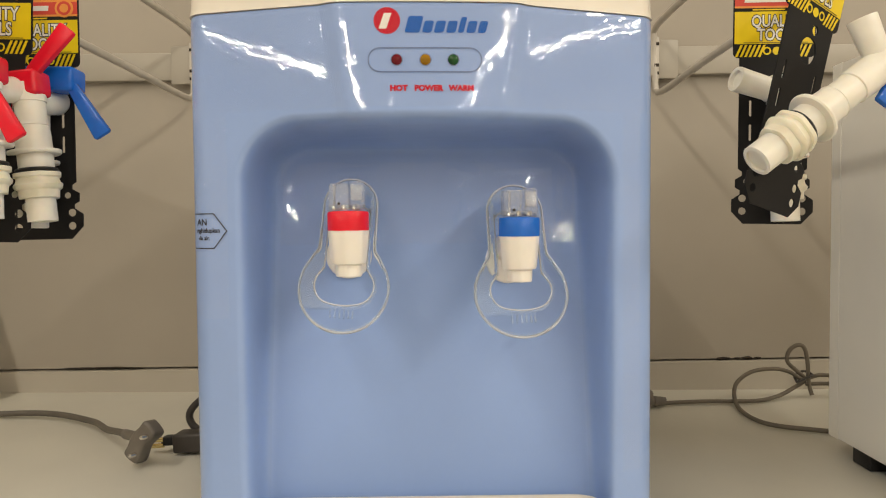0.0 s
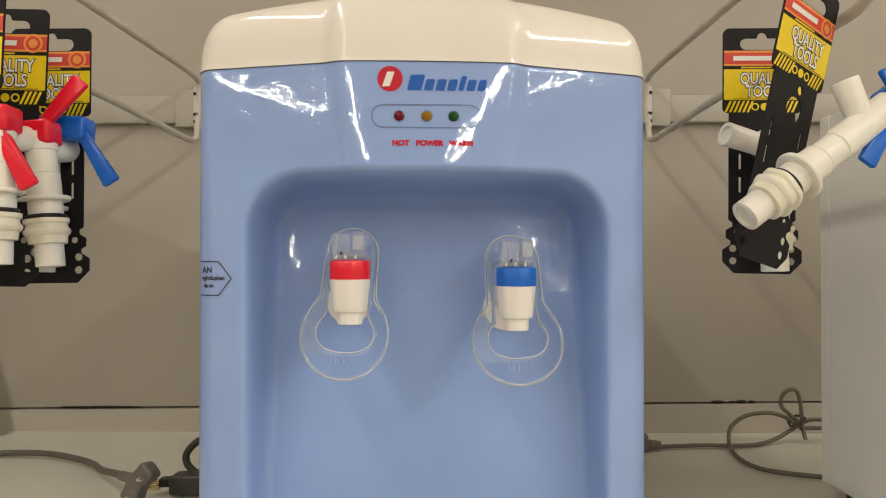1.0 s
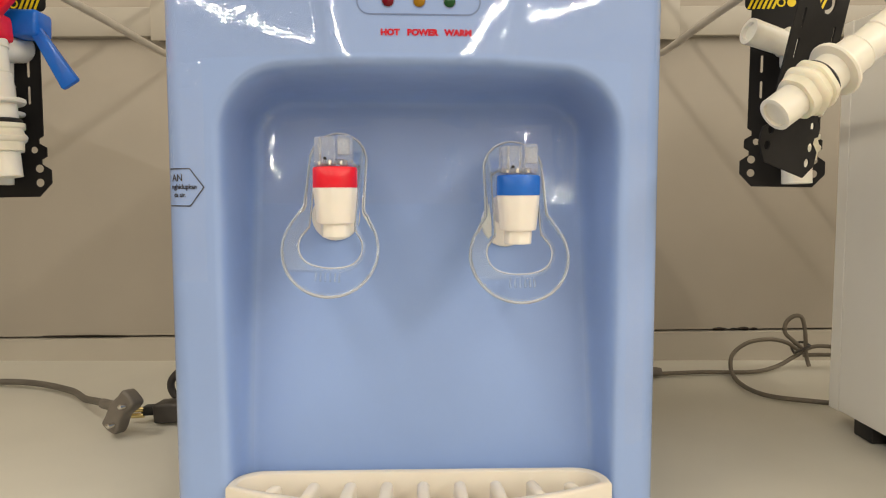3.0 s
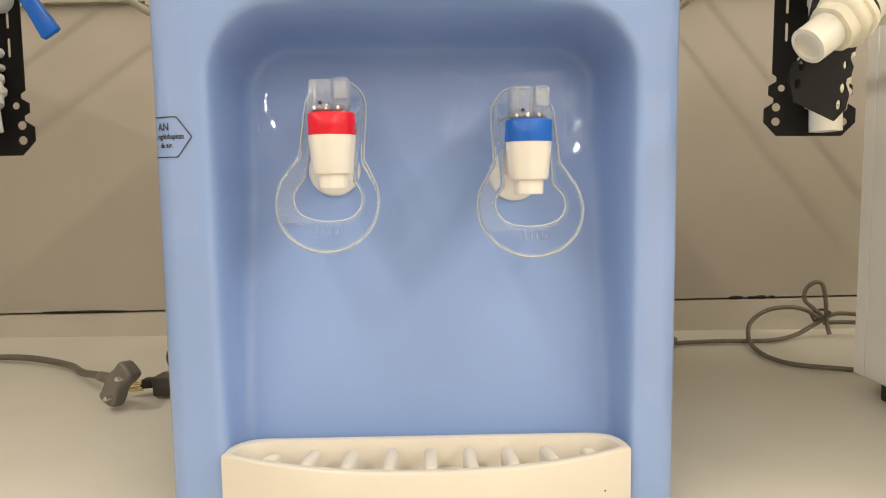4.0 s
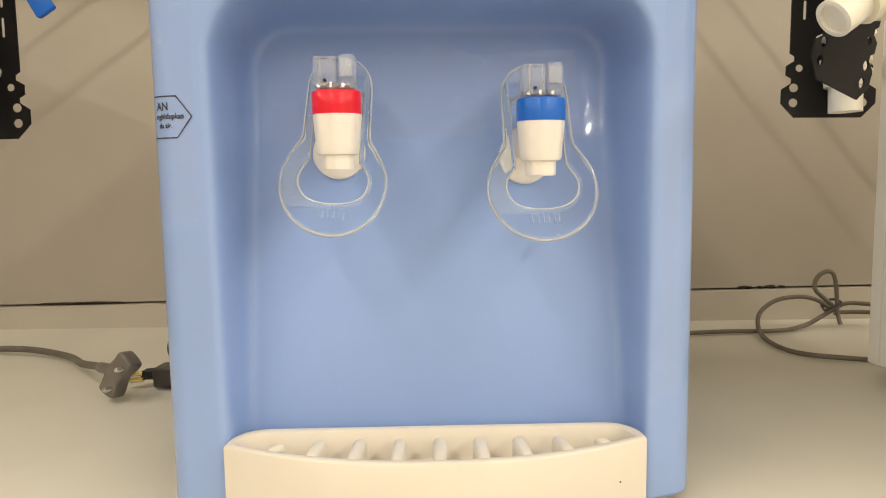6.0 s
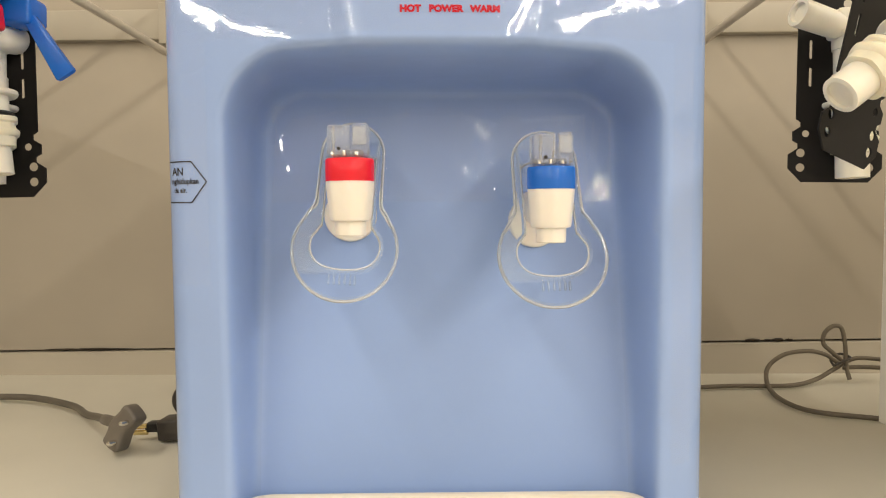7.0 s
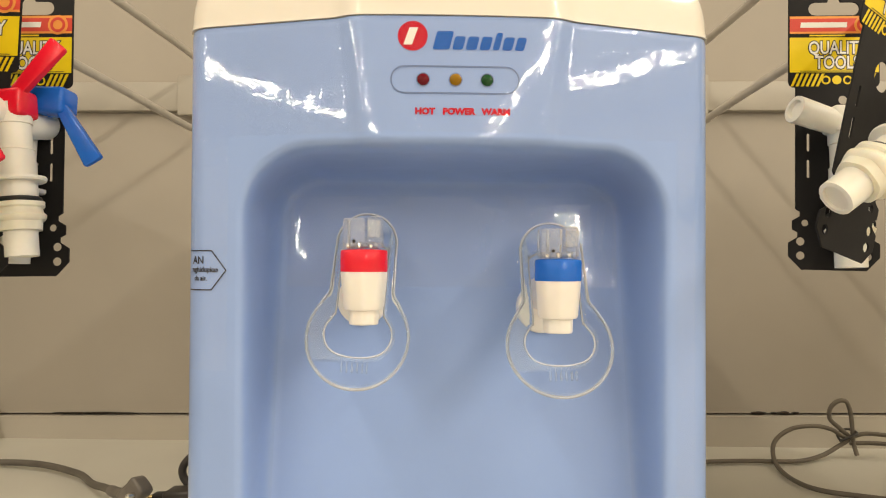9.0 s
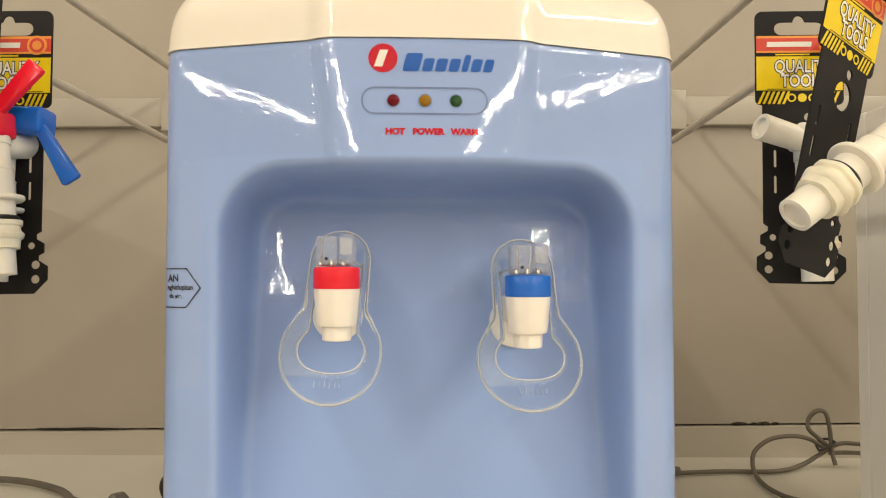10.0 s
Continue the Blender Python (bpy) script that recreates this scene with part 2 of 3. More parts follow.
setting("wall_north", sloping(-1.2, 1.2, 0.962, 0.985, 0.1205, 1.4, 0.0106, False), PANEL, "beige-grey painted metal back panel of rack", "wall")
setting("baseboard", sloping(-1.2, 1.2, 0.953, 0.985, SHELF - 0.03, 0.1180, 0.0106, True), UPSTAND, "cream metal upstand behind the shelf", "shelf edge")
setting("backdrop", box(-1.2, 1.2, 0.975, 0.99, 0.10, 0.14), GAP, "dark open joint under the back panel", "joint")
setting("trim", box(-1.2, 1.2, 0.950, 0.9635, 0.495, 0.531, 0.002), RAIL, "beige painted horizontal hook rail on panel", "rail")

joint = bpy.data.objects["backdrop"]
for x, w, h in ((0.368, 0.020, 0.0030), (0.386, 0.009, 0.0022), (0.399, 0.016, 0.0036), (0.412, 0.010, 0.0024), (-0.485, 0.060, 0.0018), (-0.440, 0.075, 0.0022)):
    flake = lathe([(0.0004, -1), (0.7, -0.7), (1.0, -0.1), (0.8, 0.6), (0.1, 1.0)], 10)
    for v in flake.verts:
        v.co = Vector((v.co.x * w / 2, v.co.y * 0.002, v.co.z * h / 2)) * (1 + 0.45 * noise.noise(v.co * 3.5 + Vector((x * 50, 0, 0))))
    flake.transform(pose(x, 0.9615, 0.1208 + 0.0106 * x))
    part("rust_flake", flake, GAP, joint)

# shop shell round the aisle
# added out of view to keep the left rows' light off the shelf
setting("wall_light_blocker", box(-0.69, -0.67, 0.04, 0.96, -0.7, 0.46, 0.001), PANEL, "added unseen beige panel that shades the left of the shelf", "wall")
setting("floor", box(-8, 8, -17, 1.1, -0.75, -0.7), FLOOR, "pale tiled shop floor", "floor")
setting("ceiling", box(-8, 8, -17, 1.1, 2.5, 2.55), ROOM, "off-white shop ceiling", "ceiling")
setting("wall_south", box(-8, 8, -17.05, -17, -0.7, 2.5), ROOM, "plain off-white shop wall", "wall")
setting("wall_west", box(-8.05, -8, -17, 1.1, -0.7, 2.5), ROOM, "plain off-white shop wall", "wall")
setting("wall_east", box(8, 8.05, -17, 1.1, -0.7, 2.5), ROOM, "plain off-white shop wall", "wall")
setting("wall_behind_rack", box(-8, 8, 1.05, 1.1, -0.7, 2.5), ROOM, "plain off-white shop wall", "wall")


# ---- the dispenser ----
HALF, BASE, LID = 0.1445, 0.0885, 0.4340
BODY = pose(-0.0025, 0.460, 0, 0, 0, 3.7)


def front(u, z=0.4):
    """The bowed front, seen from above: side facets, a small step, a nearly flat middle."""
    a = abs(u)
    crease = 0.047 + 0.012 * min(1, max(0, (z - 0.36) / 0.08))
    facet = -0.0260 * (1 - max(0, (a - 0.05)) / (HALF - 0.05)) if a > 0.05 else -0.0260
    k = smooth_step(crease + 0.006, crease - 0.006, a) if z > 0.3 else smooth_step(0.055, 0.04, a)
    return facet - k * 0.0024 - 0.0015 * max(0, 1 - (a / 0.05) ** 2)


def edge_round(u, r=0.011):
    a = abs(u) - (HALF - r)
    return 0.0 if a <= 0 else r - math.sqrt(max(0, r * r - a * a))


def recess_back(z):
    return 0.016 + 0.040 * (0.5 * smooth_step(0.10, 0.36, z) ** 0.9 + 0.5 * min(1, max(0, (z - 0.10) / 0.26)))


RW, RTOP, RR, RMID = 0.1122, 0.3665, 0.034, 0.0022  # half width, top, corner and middle of the recess


def recess_depth(u, z):
    """How far inside the recess's rounded outline a point lies."""
    qx, qz = abs(u - RMID) - (RW - RR), z - (RTOP - RR)
    return RR - (math.hypot(max(qx, 0), max(qz, 0)) + min(max(qx, qz), 0))


# the recess wall in section: a rolled rim, a steep drafted wall, a tight fillet at the back
WALL = [(-0.0062, 0.0), (-0.0038, 0.012), (-0.0016, 0.048), (0.0000, 0.125), (0.0010, 0.25), (0.0026, 0.64), (0.0038, 0.82), (0.0056, 0.925), (0.0082, 0.980), (0.0120, 1.0)]


def recess_share(d):
    """How much of the recess's full depth is reached at a point this far inside its outline."""
    if d <= WALL[0][0]:
        return 0.0
    for i in range(len(WALL) - 1):
        (a, p), (b, q) = WALL[i], WALL[i + 1]
        if d <= b:
            lo = (q - WALL[i - 1][1]) / (b - WALL[i - 1][0]) if i else 0.0
            hi = (WALL[i + 2][1] - p) / (WALL[i + 2][0] - a) if i + 2 < len(WALL) else 0.0
            w, t = b - a, (d - a) / (b - a)
            return (2 * t ** 3 - 3 * t * t + 1) * p + (t ** 3 - 2 * t * t + t) * w * lo + (3 * t * t - 2 * t ** 3) * q + (t ** 3 - t * t) * w * hi
    return 1.0


def steps_between(*spans):
    """Values from span to span, each (start, end, step)."""
    out = []
    for a, b, step in spans:
        n = max(1, round((b - a) / step))
        out += [a + (b - a) * i / n for i in range(n)]
    return out + [spans[-1][1]]


def surface(u, z):
    f = front(u, z) + edge_round(u)
    d = recess_depth(u, z)
    return f + recess_share(d) * (recess_back(z) - f)


def body_shell():
    bm = bmesh.new()
    inner = HALF - 0.011
    half = steps_between((0, 0.072, 0.0016), (0.072, 0.123, 0.0006), (0.123, inner, 0.0016))
    us = [-u for u in reversed(half[1:])] + half
    bend = [inner + 0.011 * math.sin(radians(90 * i / 7)) for i in range(1, 8)]
    us = [-b for b in reversed(bend)] + us + bend
    zs = steps_between((BASE, BASE + 0.006, 0.001), (BASE + 0.006, 0.324, 0.0025), (0.324, 0.376, 0.0006), (0.376, LID - 0.004, 0.002), (LID - 0.004, LID, 0.001))
    rows = []
    for z in zs:
        lo = 0.004 * max(0, 1 - (z - BASE) / 0.004)  # rolled lower edge
        hi = 0.0006 * max(0, 1 - (LID - z) / 0.003)
        row = [bm.verts.new((-HALF + (lo + hi) * 0.6, v, z)) for v in (0.27, 0.14, 0.03)]
        row += [bm.verts.new((u * (1 - (lo + hi) * 2.5), surface(u, z) + lo + hi, z)) for u in us]
        row += [bm.verts.new((HALF - (lo + hi) * 0.6, v, z)) for v in (0.03, 0.14, 0.27)]
        rows.append(row)
    for a, b in zip(rows, rows[1:]):
        for i in range(len(a) - 1):
            bm.faces.new((a[i], a[i + 1], b[i + 1], b[i]))
        bm.faces.new((a[-1], a[0], b[0], b[-1]))
    bm.faces.new(rows[-1])
    return bm


def lid_shell():
    bm = bmesh.new()
    outline = [(-HALF, 0.27), (-HALF, 0.14), (-HALF, 0.03)]
    inner = HALF - 0.011
    us = [inner * i / 60 for i in range(-60, 61)]
    bend = [inner + 0.011 * math.sin(radians(90 * i / 7)) for i in range(1, 8)]
    us = [-b for b in reversed(bend)] + us + bend
    outline += [(u, front(u, 0.44) + edge_round(u)) for u in us]
    outline += [(HALF, 0.03), (HALF, 0.14), (HALF, 0.27)]
    outline += [(HALF * 0.5, 0.275), (0, 0.275), (-HALF * 0.5, 0.275)]
    rings, vc = [], 0.13
    steps = [(0.0, 0.0), (-0.0006, 0.0006)]
    steps += [(0.017 * (1 - math.cos(radians(a)) ** 1.0), math.sin(radians(a)) ** 0.85) for a in range(4, 91, 6)]
    steps += [(0.04, 1.0), (0.07, 1.0), (0.11, 1.0)]
    for inset, k in steps:
        ring = []
        for u, v in outline:
            h = 0.0458 - 0.0070 * (abs(u) / HALF) ** 2.4
            w = vc + (v - vc) * (1 - inset / 0.155)
            ring.append(bm.verts.new((u * (1 - inset / HALF), w, LID + 0.0004 + k * h + (0.001 if inset > 0.03 else 0) * (1 if inset < 0.05 else 1.6))))
        rings.append(ring)
    n = len(outline)
    for a, b in zip(rings, rings[1:]):
        for i in range(n):
            bm.faces.new((a[i], a[(i + 1) % n], b[(i + 1) % n], b[i]))
    bm.faces.new(rings[0])
    bm.faces.new(rings[-1])
    return bm


def drip_tray(parent):
    z0, z1, side, back = 0.0980, 0.134, 0.1105, 0.0085

    def fore(u):
        return -0.045 + 0.029 * (abs(u) / side) ** 2.2

    def ring_points(inset):
        pts = [(side - inset) * (i / 24) for i in range(-24, 25)]
        line = [(u, fore(u) + inset) for u in pts]
        s, b = side - inset, back - inset
        ru, low = 0.021 - inset * 0.5, fore(side - inset) + inset
        line += [(s - ru + ru * math.cos(radians(a)) ** 0.8, low + (b - low) * math.sin(radians(a)) ** 0.8) for a in range(9, 90, 9)] + [(s - ru, b)]
        line += [(-s + ru, b)] + [(-s + ru - ru * math.sin(radians(a)) ** 0.8, low + (b - low) * math.cos(radians(a)) ** 0.8) for a in range(9, 82, 9)]
        return line

    bm = bmesh.new()
    rings = []
    for inset, z in ((0.0008, z0), (0.0, z0 + 0.0008), (0.0, z1 - 0.0014), (0.0005, z1 - 0.0005), (0.0016, z1), (0.0042, z1), (0.0055, z1 - 0.0008), (0.0062, z1 - 0.003), (0.0085, z1 - 0.0160)):
        rings.append([bm.verts.new((u, v, z)) for u, v in ring_points(inset)])
    n = len(rings[0])
    for a, b in zip(rings, rings[1:]):
        for i in range(n):
            bm.faces.new((a[i], a[(i + 1) % n], b[(i + 1) % n], b[i]))
    bm.faces.new(rings[0])
    bm.faces.new(rings[-1])
    tray = part("drip_tray", bm, CREAM_TRAY, parent, "cream plastic drip tray with bowed front", angle=40)
    tray.matrix_local = pose(-side, 0, 0, 0, 0, -2.0) @ pose(side, 0, 0)
    for i in range(-4, 5):
        u = 0.0220 * i + 0.0020
        a, b = fore(u) + 0.0085, back - 0.0170 - 0.003 * (abs(i) > 3)
        s = box(-0.0036, 0.0036, a, b, z1 - 0.0165, z1 - 0.0014, 0.0030, 4)
        for v in s.verts:
            v.co.x += u * (1 - 0.05 * (v.co.y - a) / (b - a)) 
            if v.co.z > z1 - 0.0075:
                v.co.z += 0.0010 * (v.co.y - a) / (b - a)
        part("slat", s, CREAM_TRAY, tray)
    part("speck", lathe([(0.0002, 0), (0.0005, 0.0001), (0.0003, 0.0002)], 8, pose(0.0945, fore(0.0945) - 0.0001, 0.1135, 90, 0, 0)), INK, tray, "tiny dark speck")
    return tray


def on_front(me, lift=0.0004):
    """Lay a flat drawing (x across, z up) on the bowed front."""
    for v in me.vertices:
        v.co.y = front(v.co.x, v.co.z) + edge_round(v.co.x) - lift + v.co.y
    return me


def fine_plate(loops, lift, cut=0.003):
    """A thin printed shape, cut fine enough to follow the bowed front."""
    me = plate(loops, 0.0001)
    bm = bmesh.new()
    bm.from_mesh(me)
    xs = [v.co.x for v in bm.verts]
    x = min(xs) + cut
    while x < max(xs):
        bmesh.ops.bisect_plane(bm, geom=bm.verts[:] + bm.edges[:] + bm.faces[:], plane_co=(x, 0, 0), plane_no=(1, 0, 0))
        x += cut
    bm.to_mesh(me)
    bm.free()
    return on_front(me, lift)


def slanted(x0, x1, y0, y1, lean):
    return [(x0 + lean * y0, y0), (x1 + lean * y0, y0), (x1 + lean * y1, y1), (x0 + lean * y1, y1)]


def moved(loop, x, y):
    return [(a + x, b + y) for a, b in loop]


dispenser = thing("water_dispenser", "light blue plastic tabletop water dispenser with cream lid and film wrap", "water dispenser", BODY)
shell = part("body", body_shell(), BLUE, dispenser, angle=70)
shell.data.materials.append(BLUE_BARE)
for f in shell.data.polygons:
    if recess_depth(f.center.x, f.center.z) > 0.0078 and f.center.y < 0.1:
        f.material_index = 1


def film_sheet(u0, u1, z0, z1, n, k, lift, seed, crease):
    """Where clear protective film stands off the plastic; crease(u, z) says how high."""
    bm = bmesh.new()
    grid = []
    for j in range(k + 1):
        row = []
        for i in range(n + 1):
            u, z = u0 + (u1 - u0) * i / n, z0 + (z1 - z0) * j / k
            w = noise.fractal(Vector((u * 55 + seed, z * 38, seed)), 1.0, 2.0, 3)
            row.append(bm.verts.new((u, surface(u, z) - lift - crease(u, z) * (0.8 + 0.7 * w), z)))
        grid.append(row)
    for a, b in zip(grid, grid[1:]):
        for i in range(n):
            bm.faces.new((a[i], a[i + 1], b[i + 1], b[i]))
    me = bpy.data.meshes.new("film")
    bm.to_mesh(me)
    bm.free()
    me.polygons.foreach_set("use_smooth", [True] * len(me.polygons))
    return me


FOLDS = [((-0.0965, 0.346), (-0.0970, 0.308), 0.00045, 0.0013),
         ((0.0290, 0.343), (0.0240, 0.326), 0.0016, 0.0034), ((0.0240, 0.326), (0.0182, 0.304), 0.0013, 0.0030),
         ((0.0190, 0.345), (0.0330, 0.342), 0.0010, 0.0026), ((0.0530, 0.3440), (0.0890, 0.3455), 0.0011, 0.0022),
         ((0.0890, 0.3455), (0.0895, 0.308), 0.0011, 0.0022), ((0.0990, 0.344), (0.0960, 0.320), 0.0012, 0.0026),
         ((0.1015, 0.340), (0.1005, 0.322), 0.0008, 0.0020), ((0.0800, 0.311), (0.0900, 0.315), 0.0011, 0.0026),
         ((0.0335, 0.320), (0.0350, 0.297), 0.0008, 0.0022), ((-0.0600, 0.342), (-0.0350, 0.344), 0.0004, 0.0018)]


def wall_crease(u, z):
    """Folds and puckers of the film in the recess: soft ridges along short lines."""
    p, h = Vector((u, z)), 0.0
    bend = 0.0016 * noise.noise(Vector((u * 60, z * 90, 4.0)))
    for a, b, high, wide in FOLDS:
        a, b = Vector(a), Vector(b)
        d = b - a
        t = min(1, max(0, (p - a).dot(d) / d.length_squared))
        gap = (p - a - d * t).length + bend
        h += high * math.exp(-(gap / wide) ** 2)
    return 0.00020 + 1.15 * h


FRONT_FOLDS = [[(-0.1345, 0.4205), (-0.1270, 0.4120), (-0.1110, 0.4045), (-0.0905, 0.3900)], [(-0.0672, 0.4310), (-0.0668, 0.4000), (-0.0690, 0.3740)],
               [(-0.0205, 0.3850), (-0.0195, 0.3715)],
               [(0.0500, 0.4270), (0.0430, 0.4130), (0.0355, 0.4020), (0.0289, 0.3870), (0.0141, 0.3690)], [(0.0600, 0.4270), (0.0535, 0.4070), (0.0420, 0.3710)],
               [(0.0650, 0.4090), (0.0685, 0.4240)], [(0.0650, 0.4090), (0.0740, 0.4190), (0.0880, 0.4215), (0.1190, 0.4265)],
               [(-0.1370, 0.3740), (-0.1290, 0.3680), (-0.1150, 0.3715)], [(-0.1375, 0.3580), (-0.1260, 0.3590), (-0.1170, 0.3640)],
               [(-0.1385, 0.3480), (-0.1330, 0.3180)], [(-0.1340, 0.2900), (-0.1310, 0.2600)], [(0.1270, 0.2300), (0.1290, 0.1900)]]


def front_crease(u, z):
    """Sharp folds of the film on the front, running through short lines."""
    p, h = Vector((u, z)), 0.0
    bend = 0.0011 * noise.noise(Vector((u * 150, z * 150, 7.0))) + 0.0009 * noise.noise(Vector((u * 420, z * 420, 2.0)))
    for i, line in enumerate(FRONT_FOLDS):
        gap = 1.0
        for a, b in zip(line, line[1:]):
            a, b = Vector(a), Vector(b)
            d = b - a
            t = min(1, max(0, (p - a).dot(d) / d.length_squared))
            gap = min(gap, (p - a - d * t).length)
        if gap < 0.009:
            h += (0.00045 if i > 6 else 0.00016) * math.exp(-((gap + bend) / (0.0012 if i > 6 else 0.0008)) ** 2)
    return 0.00012 + h


part("protective_film", film_sheet(-0.0985, 0.1050, 0.293, 0.350, 220, 70, 0.0005, 3.0, wall_crease), FILM, dispenser, "loose crinkled clear film").visible_shadow = False
for u0, u1, z0, z1, n, k in ((-0.1425, 0.1425, 0.3745, 0.4325, 475, 97), (-0.1425, -0.1200, 0.250, 0.3744, 40, 200), (0.1220, 0.1335, 0.150, 0.3744, 20, 240)):
    part("protective_film", film_sheet(u0, u1, z0, z1, n, k, 0.0006, 8.0, front_crease), FILM, dispenser, "creased clear film").visible_shadow = False
part("lid", lid_shell(), CREAM, dispenser, "glossy cream plastic lid", angle=70)
drip_tray(dispenser)
for u, v in ((-0.125, 0.03), (0.125, 0.03), (-0.125, 0.25), (0.125, 0.25)):
    part("rubber_foot", lathe([(0.010, SHELF), (0.011, SHELF + 0.003), (0.011, BASE + 0.012)], 20, pose(u, v, 0)), RUBBER, dispenser)
part("base_plate", box(-0.136, 0.136, 0.022, 0.265, BASE + 0.0005, BASE + 0.004), FOOT, dispenser)

# indicator panel: a raised outline with three lamps, the words below it
PANEL_Z = 0.4012
outline = round_rect(-0.0335, 0.0325, PANEL_Z - 0.0072, PANEL_Z + 0.0072, 0.0070)
inside = round_rect(-0.0327, 0.0317, PANEL_Z - 0.0064, PANEL_Z + 0.0064, 0.0062)
indicator = part("indicator_panel", fine_plate([outline, inside], 0.0003), BLUE_LINE, dispenser, "moulded pill-shaped outline")
for u, mat in ((-0.0168, LED_RED), (-0.0003, LED_AMBER), (0.0158, LED_GREEN)):
    led = part("indicator_lamp", lathe([(0.0032, -0.001), (0.0032, 0.0003), (0.0029, 0.0008), (0.0022, 0.0016), (0.0010, 0.0020), (0.0001, 0.0021)], 20, pose(u, front(u, PANEL_Z), PANEL_Z, 90, 0, 0)), mat, indicator)
    part("bezel", lathe([(0.0036, -0.001), (0.0036, 0.0004), (0.0030, 0.0005), (0.0030, -0.001)], 20, pose(u, front(u, PANEL_Z), PANEL_Z, 90, 0, 0)), BLUE_LINE, indicator)
for word, u in (("HOT", -0.0158), ("POWER", 0.0014), ("WARM", 0.0204)):
    part("lettering", on_front(lettering(word, 0.0044, u, 0.3849, 0, 1.06, 0.00028)), LOGO_RED, dispenser, "red printed word")

# the maker's mark as plain shapes: a disc with a slanted stroke, slanted blue blocks
mark = part("badge_disc", fine_plate([circle(-0.0222, 0.4234, 0.0076, 32)], 0.0003), LOGO_RED, dispenser, "round red badge")
part("badge_stroke", fine_plate([moved(slanted(-0.0022, 0.0022, -0.0044, 0.0044, 0.35), -0.0232, 0.4232)], 0.0006), WHITE_PRINT, mark, "white slanted stroke")
x = -0.0122
for w, h in ((0.0100, 0.0094), (0.0068, 0.0068), (0.0070, 0.0068), (0.0068, 0.0068), (0.0048, 0.0090), (0.0066, 0.0068), (0.0062, 0.0068)):
    block = [(a + 0.26 * b, b) for a, b in round_rect(0, w - 0.0014, 0, h, 0.0012, 4)]
    part("name_block", fine_plate([moved(block, x, 0.4166)], 0.0003), LOGO_BLUE, mark, "blue slanted block")
    x += w

# arrow-shaped sticker that comes round the corner
tip, zc, h = -0.1205, 0.3035, 0.0108
shape = [(-0.1424, zc - h), (tip - 0.0085, zc - h), (tip, zc), (tip - 0.0085, zc + h), (-0.1424, zc + h)]
slim = [(-0.1424, zc - h + 0.0006), (tip - 0.0088, zc - h + 0.0006), (tip - 0.0008, zc), (tip - 0.0088, zc + h - 0.0006), (-0.1424, zc + h - 0.0006)]
ring = shape + list(reversed(slim))
sticker = part("warning_sticker", fine_plate([ring], 0.0004, 0.001), INK, dispenser, "clear sticker with black arrow outline")
for word, u, dz, size in (("AN", -0.1370, 0.0052, 0.0056), ("nghidupkan", -0.1330, 0.0003, 0.0040), ("da air.", -0.1355, -0.0044, 0.0036)):
    part("lettering", on_front(lettering(word, size, u, zc + dz, 0, 0.86, 0.0001)), INK, sticker)


